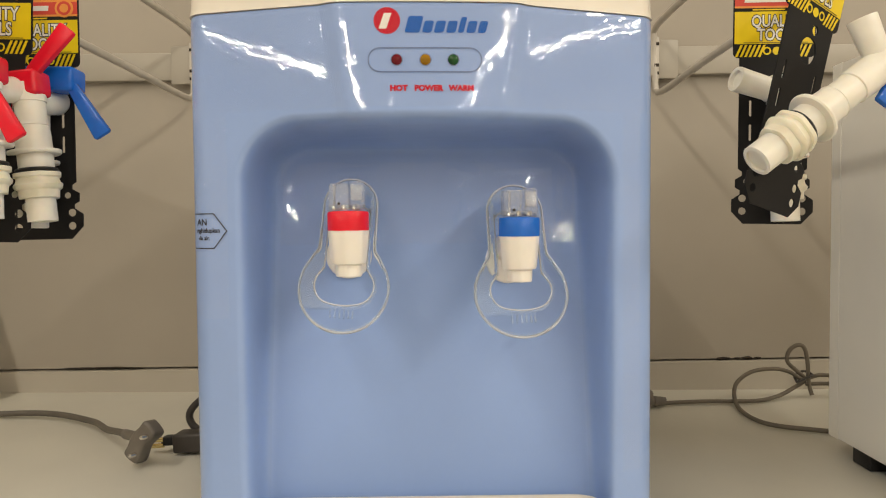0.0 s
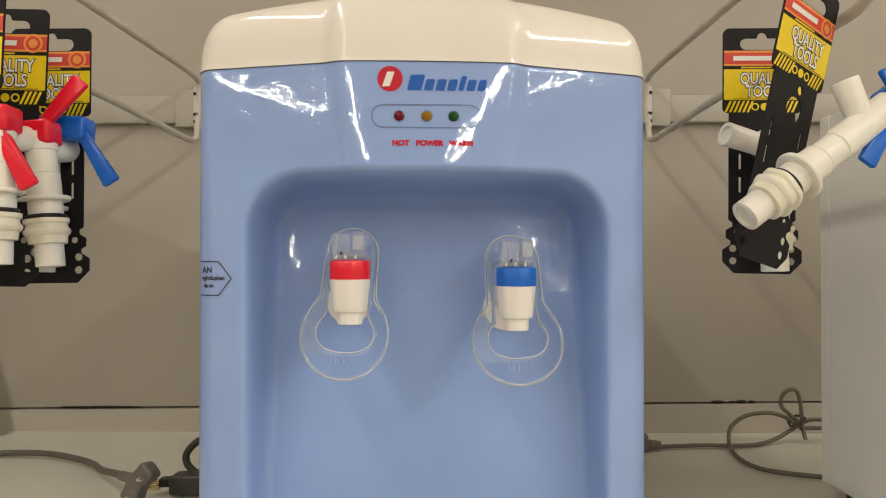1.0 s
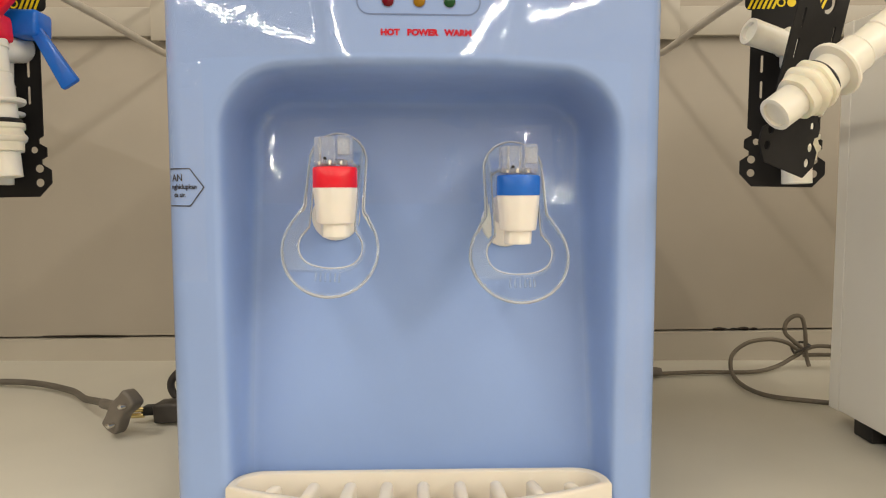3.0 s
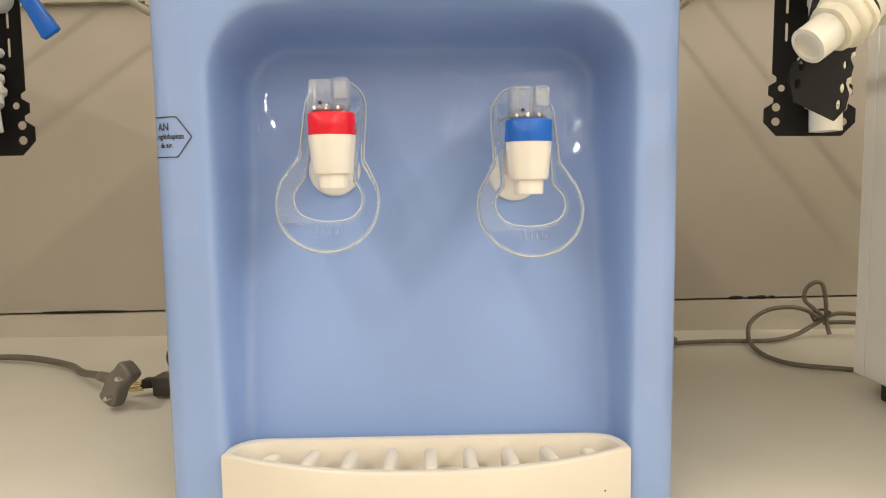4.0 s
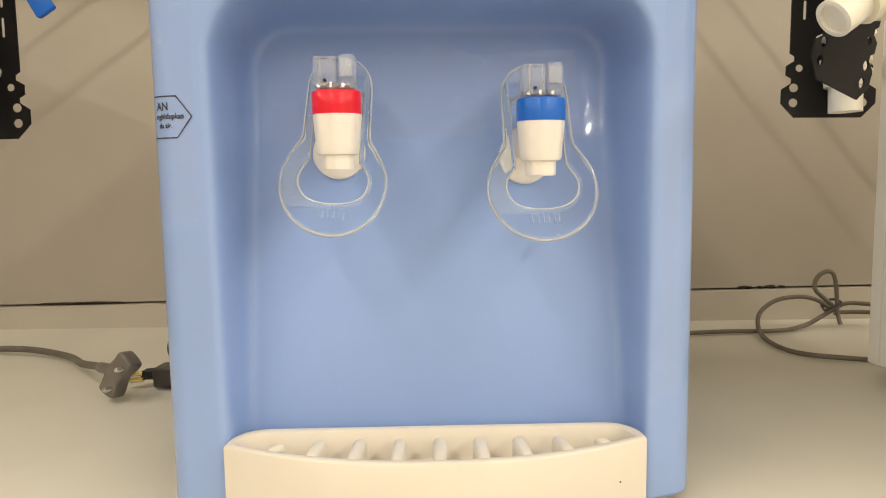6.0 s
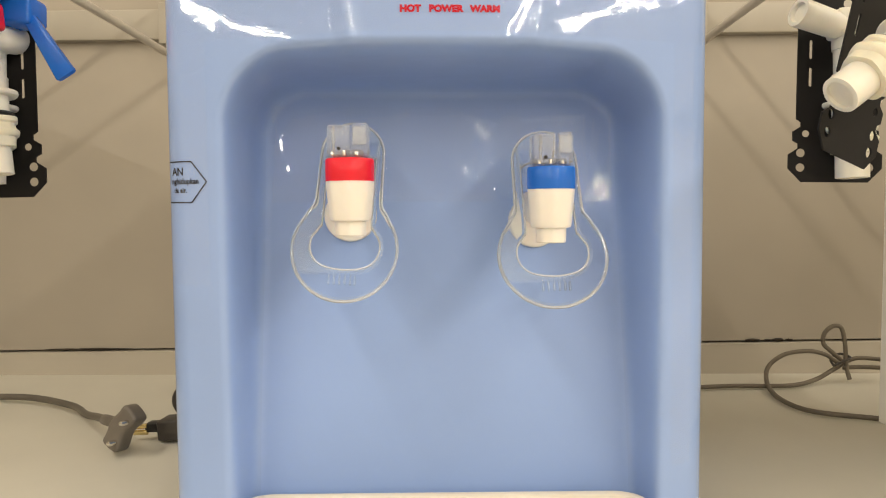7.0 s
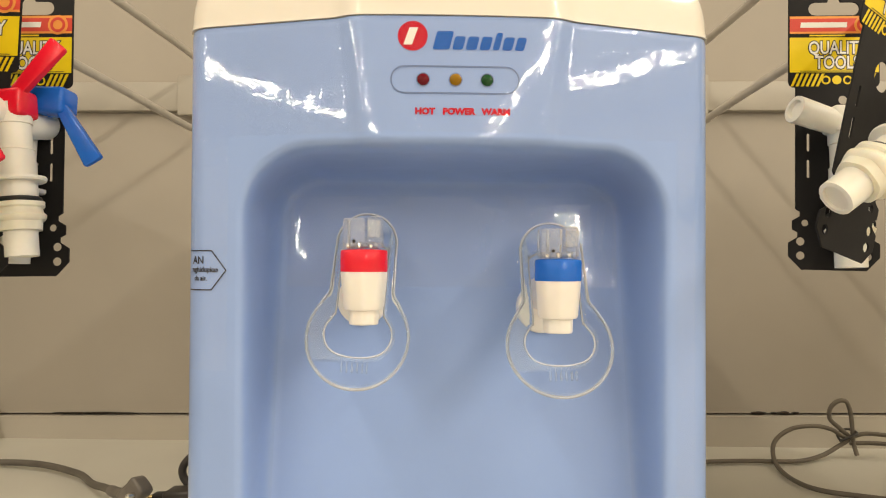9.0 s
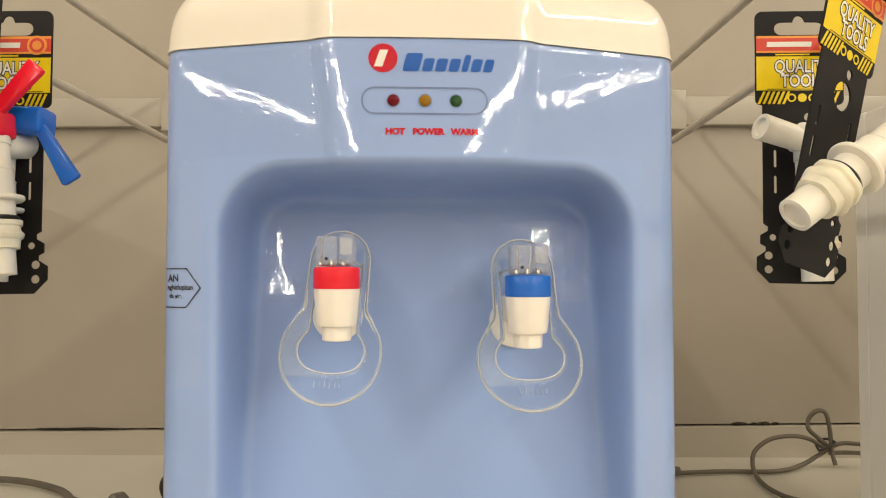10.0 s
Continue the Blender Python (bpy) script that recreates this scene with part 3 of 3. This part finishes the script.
def dispenser_tap(u, v, top, colour, word, lean=0.0, seat=0.0, wide_by=1.0):
    """A cream tap with a coloured collar, its stem to the wall and a clear push lever."""
    tap = new("tap")
    tap.parent, tap.location = dispenser, (u, v, top)
    tap["label"] = word
    part("nozzle", lathe([(0.0122, -0.0115), (0.0121, -0.014), (0.0106, -0.0305), (0.0100, -0.0318), (0.0080, -0.0322), (0.0077, -0.0392), (0.0073, -0.0398), (0.0052, -0.0398), (0.0050, -0.034)], 40, None, 8, 0.018), TAP_CREAM, tap, angle=30)
    part("collar", lathe([(0.0110, -0.0118), (0.0124, -0.0118), (0.0126, -0.011), (0.0126, -0.0015), (0.0121, -0.0004), (0.0108, 0.0), (0.004, 0.0002)], 40), colour, tap, angle=30)
    wall = recess_back(top - 0.026) - v
    part("stem", lathe([(0.0085, 0.0), (0.0085, wall - 0.012), (0.0100, wall - 0.008), (0.0100, wall + 0.004)], 28, pose(seat * 0.5, 0, -0.021, -90, 0, 0)), TAP_CREAM, tap)
    part("flange", lathe([(0.0135, wall - 0.007), (0.0150, wall - 0.006), (0.0155, wall - 0.003), (0.0155, wall + 0.006)], 32, pose(seat, 0, -0.0298, -90, 0, 0)), TAP_CREAM, tap)
    # clear cap that holds the lever's hinge: two cheeks, a bridge and a bright core
    cap = part("cap", box(-0.0106, 0.0012, -0.0090, 0.006, 0.0004, 0.0162, 0.0014, 3), CLEAR_CAP, tap, "clear hinge block")
    part("cheek", box(0.0016, 0.0104, -0.0080, 0.006, 0.0004, 0.0174, 0.0022, 3), CLEAR_CAP, cap, "clear hinge cheek")
    part("bridge", box(-0.0086, 0.0072, -0.0050, 0.004, 0.0010, 0.0040, 0.0010, 2), CLEAR_ROUGH, cap)
    part("hinge_block", box(0.0024, 0.0090, -0.0094, -0.0081, 0.0062, 0.0152, 0.0005, 2), CLEAR_ROUGH, cap, "sparkling clear hinge block")
    part("hinge_rib", box(-0.0080, -0.0066, -0.0098, -0.0082, 0.0030, 0.0155, 0.0004, 1), CLEAR_ROUGH, cap)
    part("pivot", lathe([(0.0003, 0), (0.0009, 0.0002), (0.0009, 0.0020), (0.0003, 0.0022)], 10, pose(-0.0046, -0.0086, 0.0042, 90, 0, 0)), RUBBER, cap, "dark pivot hole")
    for du, h in ((-0.0078, 0.0024), (-0.0020, 0.0031), (0.0042, 0.0026)):
        part("hinge_pin", lathe([(0.0003, 0), (0.0010, 0.0003), (0.0011, h - 0.0012), (0.0008, h - 0.0003), (0.0002, h)], 12, pose(du, -0.0092, 0.0004)), STEEL, cap, "small bright pin")
    # lever: an arch over the tap that widens to a ring below
    arm, wide, low = 0.0176, 0.0288, -0.0600
    outer = arc(0, 0.0025, arm, 0, 180, 14, 0.0170)
    left = [(-arm - 0.0004, -0.020), (-arm - 0.0010, -0.026), (-arm - 0.0035, -0.0295)]
    bowl = arc(0, low + 0.0110, wide, 145, 395, 30, 0.0265)
    right = [(-x, y) for x, y in reversed(left)]
    outline = outer + left + bowl + right
    narrow = 0.0134
    hole = arc(0, -0.003, narrow, 0, 180, 12, 0.006)
    mouth = [(-narrow, -0.0345), (-narrow - 0.0008, -0.0378), (-0.0160, -0.0405), (-0.0180, -0.0435), (-0.0188, -0.0470), (-0.0184, -0.0505), (-0.0170, -0.0537), (-0.0148, -0.0562), (-0.0118, -0.0580), (-0.0080, -0.0591), (-0.004, -0.0597)]
    hole += mouth + [(0.0, -0.0599)] + [(-x, y) for x, y in reversed(mouth)]
    outline, hole = rounded(outline), rounded(hole)
    hang = pose(0, 0.0195, 0.001, 0, lean, 0) @ pose(0, 0, 0, -22, 0, 0) @ Matrix.Diagonal((wide_by, 1, 1.055, 1))
    me = plate([outline, hole], 0.0046, 0.0017, res=3)
    me.transform(hang)
    lever = part("lever", me, CLEAR, tap, "clear plastic push lever")
    # thin whitish tubes along both edges, painted highlights of the clear lever
    for loop, r in ((outline, 0.0009), (hole, 0.0007)):
        cu = bpy.data.curves.new("rim", "CURVE")
        cu.dimensions, cu.bevel_depth, cu.bevel_resolution = "3D", r, 2
        sp = cu.splines.new("POLY")
        sp.points.add(len(loop) - 1)
        k = 1 - r / 0.03 if loop is outline else 1.0
        for q, (x, y) in zip(sp.points, loop):
            q.co = (x * k, y, 0.0008, 1)
        sp.use_cyclic_u = True
        rim = baked(cu, hang @ UPRIGHT)
        rim.polygons.foreach_set("use_smooth", [True] * len(rim.polygons))
        part("rim", rim, EDGE_GLINT, lever, "rim line whitened to stand for edge glints")
    for gx in (-0.0068, -0.0040, -0.0012, 0.0016, 0.0044, 0.0068):
        me = plate([round_rect(gx - 0.0005, gx + 0.0005, -0.0676, -0.0630, 0.0004, 2)], 0.0010)
        me.transform(hang @ pose(0, -0.0026, 0))
        part("grip_ridge", me, CLEAR, lever)
    return tap


dispenser_tap(-0.0475, -0.0090, 0.3150, RED, "cream tap with red collar", 3.8, -0.0045, 0.965)
dispenser_tap(0.0570, -0.0070, 0.3105, BLUE_RING, "cream tap with blue collar", -1.2, 0.0, 1.02)


# ---- hooks on the rail ----
def peg_hook(m):
    """A two-wire hook: plate on the rail, a product arm and a price arm above it."""
    hook = thing("peg_hook", "beige painted double wire display hook on the rail", "hook", m, "hooks on the rail")
    part("bracket", box(-0.030, 0.004, -0.006, 0.0, -0.024, 0.025, 0.0015), RAIL, hook)
    part("lip", box(-0.004, 0.0035, -0.0085, -0.0062, -0.026, 0.028, 0.001), HOOK, hook)
    for dz in (0.019, -0.008, -0.018):
        part("slot", box(-0.0035, 0.0025, -0.0092, -0.0086, dz - 0.002, dz + 0.002, 0.0003), GAP, hook, "dark slot")
    part("product_arm", sweep([(0.001, -0.004, 0.02), (0.001, -0.007, -0.03), (0.001, -0.014, -0.042), (0.004, -0.05, -0.046), (0.012, -0.2, -0.040), (0.022, -0.40, -0.034), (0.026, -0.47, -0.032), (0.027, -0.49, -0.020)], 0.0040, 12), HOOK, hook)
    part("price_arm", sweep([(0.003, -0.004, -0.02), (0.003, -0.007, 0.026), (0.004, -0.014, 0.036), (0.007, -0.06, 0.040), (0.018, -0.25, 0.040), (0.033, -0.50, 0.040)], 0.0040, 12), HOOK, hook)
    return hook


HOOK_L = pose(-0.322, 0.9495, 0.513, 0, 0, -4.5)
HOOK_R = pose(0.272, 0.9495, 0.513, 0, 0, 4.5) @ Matrix.Diagonal((-1, 1, 1, 1))
peg_hook(HOOK_L)
peg_hook(HOOK_R)


# ---- faucet cards ----
def hang_card(name, m, label, window=False):
    """A black hang card with its printed head; the origin is the middle of its hang hole."""
    card = thing(name, label, "faucet card", m, "faucet cards on hooks")
    w, b = 0.0295, 0.0248
    top, neck, low = 0.0115, -0.0550, -0.1785
    out = arc(w - 0.005, top - 0.005, 0.005, 0, 90, 5) + arc(-w + 0.005, top - 0.005, 0.005, 90, 180, 5)
    out += arc(-w + 0.004, neck + 0.004, 0.004, 180, 270, 4) + [(-b, neck)]
    left = [(-b, -0.1375), (-b + 0.003, -0.1395), (-b + 0.003, -0.1425), (-b - 0.002, -0.1455), (-b - 0.002, -0.1515), (-b + 0.0015, -0.1535), (-b + 0.0015, -0.1565), (-b - 0.0045, -0.1605), (-b - 0.0045, -0.1695), (-b + 0.004, low)]
    out += left + [(-x, y) for x, y in reversed(left)] + [(b, neck)] + arc(w - 0.004, neck + 0.004, 0.004, 270, 360, 4)
    hang = arc(0.012, -0.001, 0.0045, -90, 90, 6) + [(0.0042, 0.0035)] + arc(0, 0.0045, 0.0035, 10, 170, 6) + [(-0.0042, 0.0035)] + arc(-0.012, -0.001, 0.0045, 90, 270, 6)
    holes = [hang, circle(0.006, -0.0605 if window else -0.0635, 0.0030, 12)]
    if window:
        holes.append(circle(0.0030, -0.0745, 0.0085, 24))
    for x in (-0.0165, 0.0165):
        holes += [round_rect(x - 0.0009, x + 0.0009, -0.0985, -0.0865, 0.0008, 2), round_rect(x - 0.0009, x + 0.0009, -0.1165, -0.1045, 0.0008, 2)]
        holes += [circle(x * 1.12, -0.1470, 0.0023, 12), circle(x * 1.30, -0.1595, 0.0028, 12), circle(x * 1.30, -0.1690, 0.0028, 12)]
    part("backing", plate([out] + holes, 0.0012, 0.0003, res=1), CARD, card, "black plastic card with punched holes")
    y = -0.0007

    def print_shape(pname, loops, lift, mat, parent=card):
        me = plate(loops, 0.0001)
        me.transform(pose(0, y - lift, 0))
        return part(pname, me, mat, parent)

    head = print_shape("header_band", [slanted(-w + 0.0008, w - 0.0008, -0.0168, -0.0078, 0)], 0.0001, RED_PRINT)
    print_shape("header_line", [slanted(-w + 0.0008, w - 0.0008, -0.0078, -0.0062, 0)], 0.0001, ORANGE, head)
    print_shape("header_line", [slanted(-w + 0.0008, w - 0.0008, -0.0182, -0.0168, 0)], 0.0001, ORANGE, head)
    print_shape("maker_bar", [slanted(-0.0205, 0.0095, -0.0141, -0.0105, 0.1)], 0.0003, WHITE_PRINT, head)
    seal = print_shape("seal", [circle(0.0195, -0.0125, 0.0066, 24)], 0.0004, ORANGE, head)
    print_shape("seal_ring", [circle(0.0195, -0.0125, 0.0050, 20), circle(0.0195, -0.0125, 0.0032, 16)], 0.0006, RED_PRINT, seal)
    print_shape("motto_bar", [slanted(-0.0120, 0.0110, -0.0200, -0.0190, 0.2)], 0.0002, YELLOW, head)
    field = print_shape("yellow_field", [slanted(-w + 0.0008, w - 0.0008, -0.0448, -0.0208, 0)], 0.0001, YELLOW)
    for word, h in (("QUALITY", -0.0284), ("TOOLS", -0.0385)):
        for fat, lift, mat in ((0.00085, 0.0003, INK), (0.00022, 0.0005, WHITE_PRINT)):
            me = lettering(word, 0.0122, 0.002, h, 0, 0.74, fat)
            me.transform(pose(0, y - lift, 0))
            part("lettering", me, mat, field)
    print_shape("fine_print_bar", [slanted(-0.022, 0.024, -0.0442, -0.0438, 0)], 0.0003, INK, field)
    for x in (-0.0262, -0.0229, -0.0196, -0.0163, -0.0130, -0.0097, 0.0135, 0.0168, 0.0201, 0.0234):
        print_shape("hazard_stripe", [[(x - 0.002, -0.0544), (x - 0.0002, -0.0544), (x + 0.0036, -0.0456), (x + 0.0018, -0.0456)]], 0.0001, YELLOW)
    for x in (-0.0052, 0.0018, 0.0088):
        print_shape("round_mark", [circle(x, -0.0500, 0.0030, 16), circle(x, -0.0500, 0.0019, 12)] if x != 0.0018 else [circle(x, -0.0500, 0.0030, 16)], 0.0001, YELLOW)
    return card


def faucet(name, m, colour, label, spout_turn=90.0, handle_turn=0.0, blades=((35, 1.0), (215, 1.0)), spout_tilt=12.0, spout_z=0.080, hub_z=0.0925, reach=1.0, hub_right=0.0115):
    """A white plastic faucet: threaded tail at the origin, body up z, spout at the top's side, wing handle on top."""
    fc = thing(name, label, "faucet", m, "faucets on cards")
    thread = [(0.0075, 0.002), (0.0075, 0.0)]
    z = 0.0
    while z < 0.016:
        thread += [(0.0098, z + 0.0003), (0.00955, z + 0.0010)]
        z += 0.0014
    part("threaded_tail", lathe(thread[:1] + thread[1:] + [(0.0092, 0.019)], 28), WHITE_PIPE, fc)
    part("nut", lathe([(0.0095, 0.0155), (0.0124, 0.0158), (0.0130, 0.021), (0.0148, 0.0225), (0.0153, 0.0245), (0.0138, 0.0262), (0.0132, 0.029), (0.0146, 0.0300), (0.0148, 0.0325), (0.0110, 0.0332)], 36, None, 6, 0.03), NUT, fc, "milky plastic lock nut")
    part("o_ring", lathe([(0.0100, 0.0332), (0.0128, 0.0334), (0.0133, 0.0345), (0.0128, 0.0356), (0.0100, 0.0358)], 32), RUBBER, fc, "black rubber ring")
    part("washer", lathe([(0.0112, 0.0358), (0.0112, 0.0450), (0.0158, 0.0453), (0.0165, 0.0464), (0.0163, 0.0478), (0.0112, 0.0486)], 36), WHITE_PIPE, fc)
    part("body", lathe([(0.0113, 0.0480), (0.0112, 0.058), (0.0108, 0.064), (0.0112, 0.0645), (0.0100, 0.066), (0.0100, 0.080), (0.0108, 0.0805), (0.0108, hub_z), (0.0070, hub_z + 0.0015)], 32), WHITE_PIPE, fc)
    spout = pose(0, 0, spout_z, 0, 0, spout_turn) @ pose(0, 0, 0, 90 - spout_tilt, 0, 0)
    part("spout", lathe([(0.0075, 0.004), (0.0082, 0.012), (0.0088, 0.0385 * reach), (0.0086, 0.0395 * reach), (0.0062, 0.0395 * reach), (0.0056, 0.0370 * reach)], 28, spout), WHITE_PIPE, fc, "short white spout")
    handle = part("handle_hub", box(-0.0115, hub_right, -0.010, 0.010, hub_z - 0.0085, hub_z + 0.0085, 0.003, 3), colour, fc)
    handle.data.transform(Matrix.Translation((0, 0, hub_z)) @ pose(0, 0, 0, 0, handle_turn, 0) @ Matrix.Translation((0, 0, -hub_z)))
    for a, k, *shift in blades:
        b = box(-0.0043, 0.0043, -0.0034, 0.0034, 0.0, 0.046 * k, 0.0014, 2)
        for v in b.verts:
            f = v.co.z / (0.046 * k)
            v.co.x *= 0.80 + 0.65 * f
            v.co.y = v.co.y * (1 - 0.35 * f) - 0.004
        b.transform(Matrix.Translation((shift[0] if shift else 0, 0, hub_z)) @ pose(0, 0, 0, 0, a, 0) @ Matrix.Translation((0, 0, 0.004)))
        part("handle_blade", b, colour, handle)
    return fc


hang_card("hang_card", pose(-0.2845, 0.532, 0.4760, -2, -0.8, 2), "black hang card with yellow tool print on hook")
hang_card("hang_card", pose(-0.291, 0.488, 0.4755, -2, 1, 1), "black hang card with yellow tool print on hook")
hang_card("hang_card", pose(-0.296, 0.448, 0.4765, -2, 1, 1), "black hang card with yellow tool print on hook")
hang_card("hang_card", pose(0.254, 0.558, 0.4825, -2, 1, -4), "black hang card with yellow tool print on hook")
hang_card("hang_card", pose(0.2535, 0.478, 0.4870, 5.1, 12.5, 34), "black hang card hanging askew on the hook", True)

faucet("faucet", pose(-0.2610, 0.490, 0.310, -2, -6, 0), RED, "white plastic faucet with red wing handle", 180, 0, ((46, 0.95), (226, 0.9)))
faucet("faucet", pose(-0.281, 0.513, 0.306, -2, 1, 0), BLUE_RING, "white plastic faucet with blue wing handle", 180, 0, ((147, 0.92, 0.026), (-60, 0.6)), hub_z=0.1035, spout_z=0.090, hub_right=0.032)
faucet("faucet", pose(-0.274, 0.452, 0.312, -2, -1, 0), RED, "white plastic faucet with red wing handle", 180, 0, ((152, 1.0), (-40, 0.8)))
faucet("faucet", pose(0.253, 0.535, 0.306, -2, -1, 0), WHITE_PIPE, "white plastic faucet with white top in front of card", -75, 0, (), 14, 0.092, 0.096)
faucet("faucet", pose(0.1850, 0.422, 0.3405, -12, 55, 0) @ Matrix.Scale(0.95, 4), BLUE_RING, "white plastic faucet hanging askew, blue handle", -90, 0, ((159, 1.07), (-80, 0.4)), 15, 0.106, 0.138, 0.80)


# ---- cords and plugs on the shelf ----
def cord_left():
    t = thing("power_cord", "grey power cord with flat two-pin plug on shelf", "power cord", pose(0, 0, 0))
    part("cable", sweep([(-0.645, 0.80, SHELF + 0.004), (-0.52, 0.826, SHELF + 0.005), (-0.45, 0.82, SHELF + 0.007), (-0.385, 0.785, SHELF + 0.008), (-0.345, 0.737, SHELF + 0.013), (-0.318, 0.707, SHELF + 0.019), (-0.296, 0.681, SHELF + 0.024)], 0.0034, 12), CORD, t)
    m = pose(-0.272, 0.662, SHELF + 0.0225, 0, 0, -24) @ pose(0, 0, 0, -8, 34, 0)
    prof = rounded([(-0.0085, -0.0212), (0.0070, -0.0200), (0.0088, -0.0130), (0.0056, 0.0), (0.0088, 0.0130), (0.0070, 0.0200), (-0.0085, 0.0212), (-0.0108, 0.0120), (-0.0132, 0.0), (-0.0108, -0.0120)], 4)
    me = plate([prof], 0.016, 0.0028)
    m = m @ Matrix.Scale(0.92, 4)
    me.transform(m)
    plug = part("plug", me, PLUG, t, "grey flat plug")
    part("strain_relief", sweep([m @ Vector((-0.006, 0.002, 0)), (-0.292, 0.677, SHELF + 0.0245), (-0.302, 0.688, SHELF + 0.0225)], 0.0047, 12), PLUG, plug)
    for dz in (-0.0115, 0.0115):
        part("pin", lathe([(0.0025, 0), (0.0025, 0.0065), (0.0020, 0.0078), (0.0007, 0.0084)], 14, m @ pose(0.003, -0.0078, dz, 90, 0, 0)), STEEL, plug, "bright steel pin")
    return t


def cord_dark():
    t = thing("power_cord", "black power cord with brass-pin plug beside the dispenser", "power cord", pose(0, 0, 0))
    body = box(-0.021, 0.021, -0.012, 0.012, -0.0095, 0.0085, 0.0026, 3)
    body.transform(pose(-0.2375, 0.702, SHELF + 0.0125, 0, -4, -4))
    plug = part("plug", body, DARK_PLUG, t)
    nose = box(-0.010, 0.010, -0.0065, 0.0065, -0.0042, 0.0040, 0.0018, 2)
    nose.transform(pose(-0.2625, 0.704, SHELF + 0.0120, 0, -4, -4))
    part("plug_nose", nose, RUBBER, plug)
    for dz in (-0.0026, 0.0030):
        part("pin", lathe([(0.0023, 0), (0.0023, 0.012), (0.0015, 0.0135)], 12, pose(-0.2700, 0.699, SHELF + 0.0105 + dz, 0, -94, -4)), BRASS, plug, "brass pin")
    part("cable", sweep([(-0.222, 0.702, SHELF + 0.014), (-0.205, 0.706, SHELF + 0.020), (-0.200, 0.71, SHELF + 0.036), (-0.212, 0.715, SHELF + 0.050), (-0.235, 0.72, SHELF + 0.050), (-0.251, 0.72, SHELF + 0.036), (-0.249, 0.72, SHELF + 0.022), (-0.232, 0.72, SHELF + 0.012), (-0.20, 0.725, SHELF + 0.006), (-0.12, 0.74, SHELF + 0.006), (-0.02, 0.75, SHELF + 0.006)], 0.0036, 12), DARK_PLUG, t)
    return t


def cord_right():
    t = thing("power_cord", "grey power cord tied in a loop on the shelf", "power cord", pose(0.0025, 0, 0))
    z = SHELF + 0.004
    part("cable", sweep([(0.255, 0.868, z), (0.31, 0.876, z), (0.37, 0.877, z), (0.405, 0.892, z + 0.0019), (0.432, 0.905, z + 0.0100), (0.446, 0.908, z + 0.0190), (0.436, 0.908, z + 0.0298), (0.4255, 0.91, z + 0.0406), (0.4265, 0.91, z + 0.0532), (0.436, 0.91, z + 0.0613), (0.4455, 0.91, z + 0.0586), (0.4490, 0.908, z + 0.0406), (0.4495, 0.905, z + 0.0154), (0.4510, 0.90, z + 0.0010)], 0.0025, 12), CORD_TAN, t)
    part("cable", sweep([(0.50, 0.90, z + 0.0226), (0.465, 0.908, z + 0.0244), (0.444, 0.908, z + 0.0190), (0.426, 0.906, z + 0.0289), (0.405, 0.904, z + 0.0334), (0.378, 0.903, z + 0.0298), (0.359, 0.90, z + 0.0172), (0.350, 0.885, z + 0.0046), (0.340, 0.845, z), (0.338, 0.800, z), (0.352, 0.772, z), (0.395, 0.752, z), (0.43, 0.735, z)], 0.0025, 12), CORD_TAN, t)
    part("cable", sweep([(0.446, 0.906, z + 0.0136), (0.470, 0.90, z + 0.0154), (0.51, 0.88, z + 0.0172)], 0.0025, 12), CORD_TAN, t)
    part("tie", sweep([(0.433, 0.901, z + 0.0172), (0.443, 0.899, z + 0.0226), (0.452, 0.902, z + 0.0262), (0.447, 0.914, z + 0.0280), (0.436, 0.914, z + 0.0226), (0.433, 0.901, z + 0.0172)], 0.0015, 8), DARK_PLUG, t, "dark twist tie")
    plug = box(-0.022, 0.012, -0.011, 0.011, -0.009, 0.012, 0.004, 3)
    plug.transform(pose(0.232, 0.862, SHELF + 0.011))
    p = part("plug", plug, PLUG, t)
    part("strain_relief", lathe([(0.0070, 0), (0.0060, 0.004), (0.0066, 0.005), (0.0056, 0.010), (0.0058, 0.011), (0.0046, 0.018)], 14, pose(0.243, 0.864, SHELF + 0.0075, 0, 90, 0)), PLUG, p)
    return t


cord_left()
cord_dark()
cord_right()


# ---- white appliance beside the dispenser ----
def appliance():
    x0, x1, y0, y1, z0, z1 = 0.3745, 0.68, 0.40, 0.708, 0.100, 0.452
    t = thing("white_appliance", "white painted metal appliance case on black feet", "appliance", pose(0, 0, 0))
    part("case", box(x0, x1, y0, y1 - 0.0172, z0, z1, 0.0012, 2), WHITE_CASE, t, angle=20)
    part("back_cover", box(x0, x1, y1 - 0.0168, y1, z0 - 0.001, z1 + 0.0006, 0.0012, 2), WHITE_CASE, t, angle=20)
    for x, y in ((x0 + 0.0165, y1 - 0.052), (x1 - 0.02, y1 - 0.058), (x0 + 0.02, y0 + 0.03), (x1 - 0.02, y0 + 0.03)):
        part("foot", box(x - 0.014, x + 0.014, y - 0.014, y + 0.014, SHELF, z0 + 0.002, 0.002, 2), FOOT, t)
    part("bottom_frame", box(x0 + 0.008, x1 - 0.008, y0 + 0.01, y1 - 0.02, z0 - 0.004, z0 + 0.001, 0.001, 1), FOOT, t)
    return t


appliance()
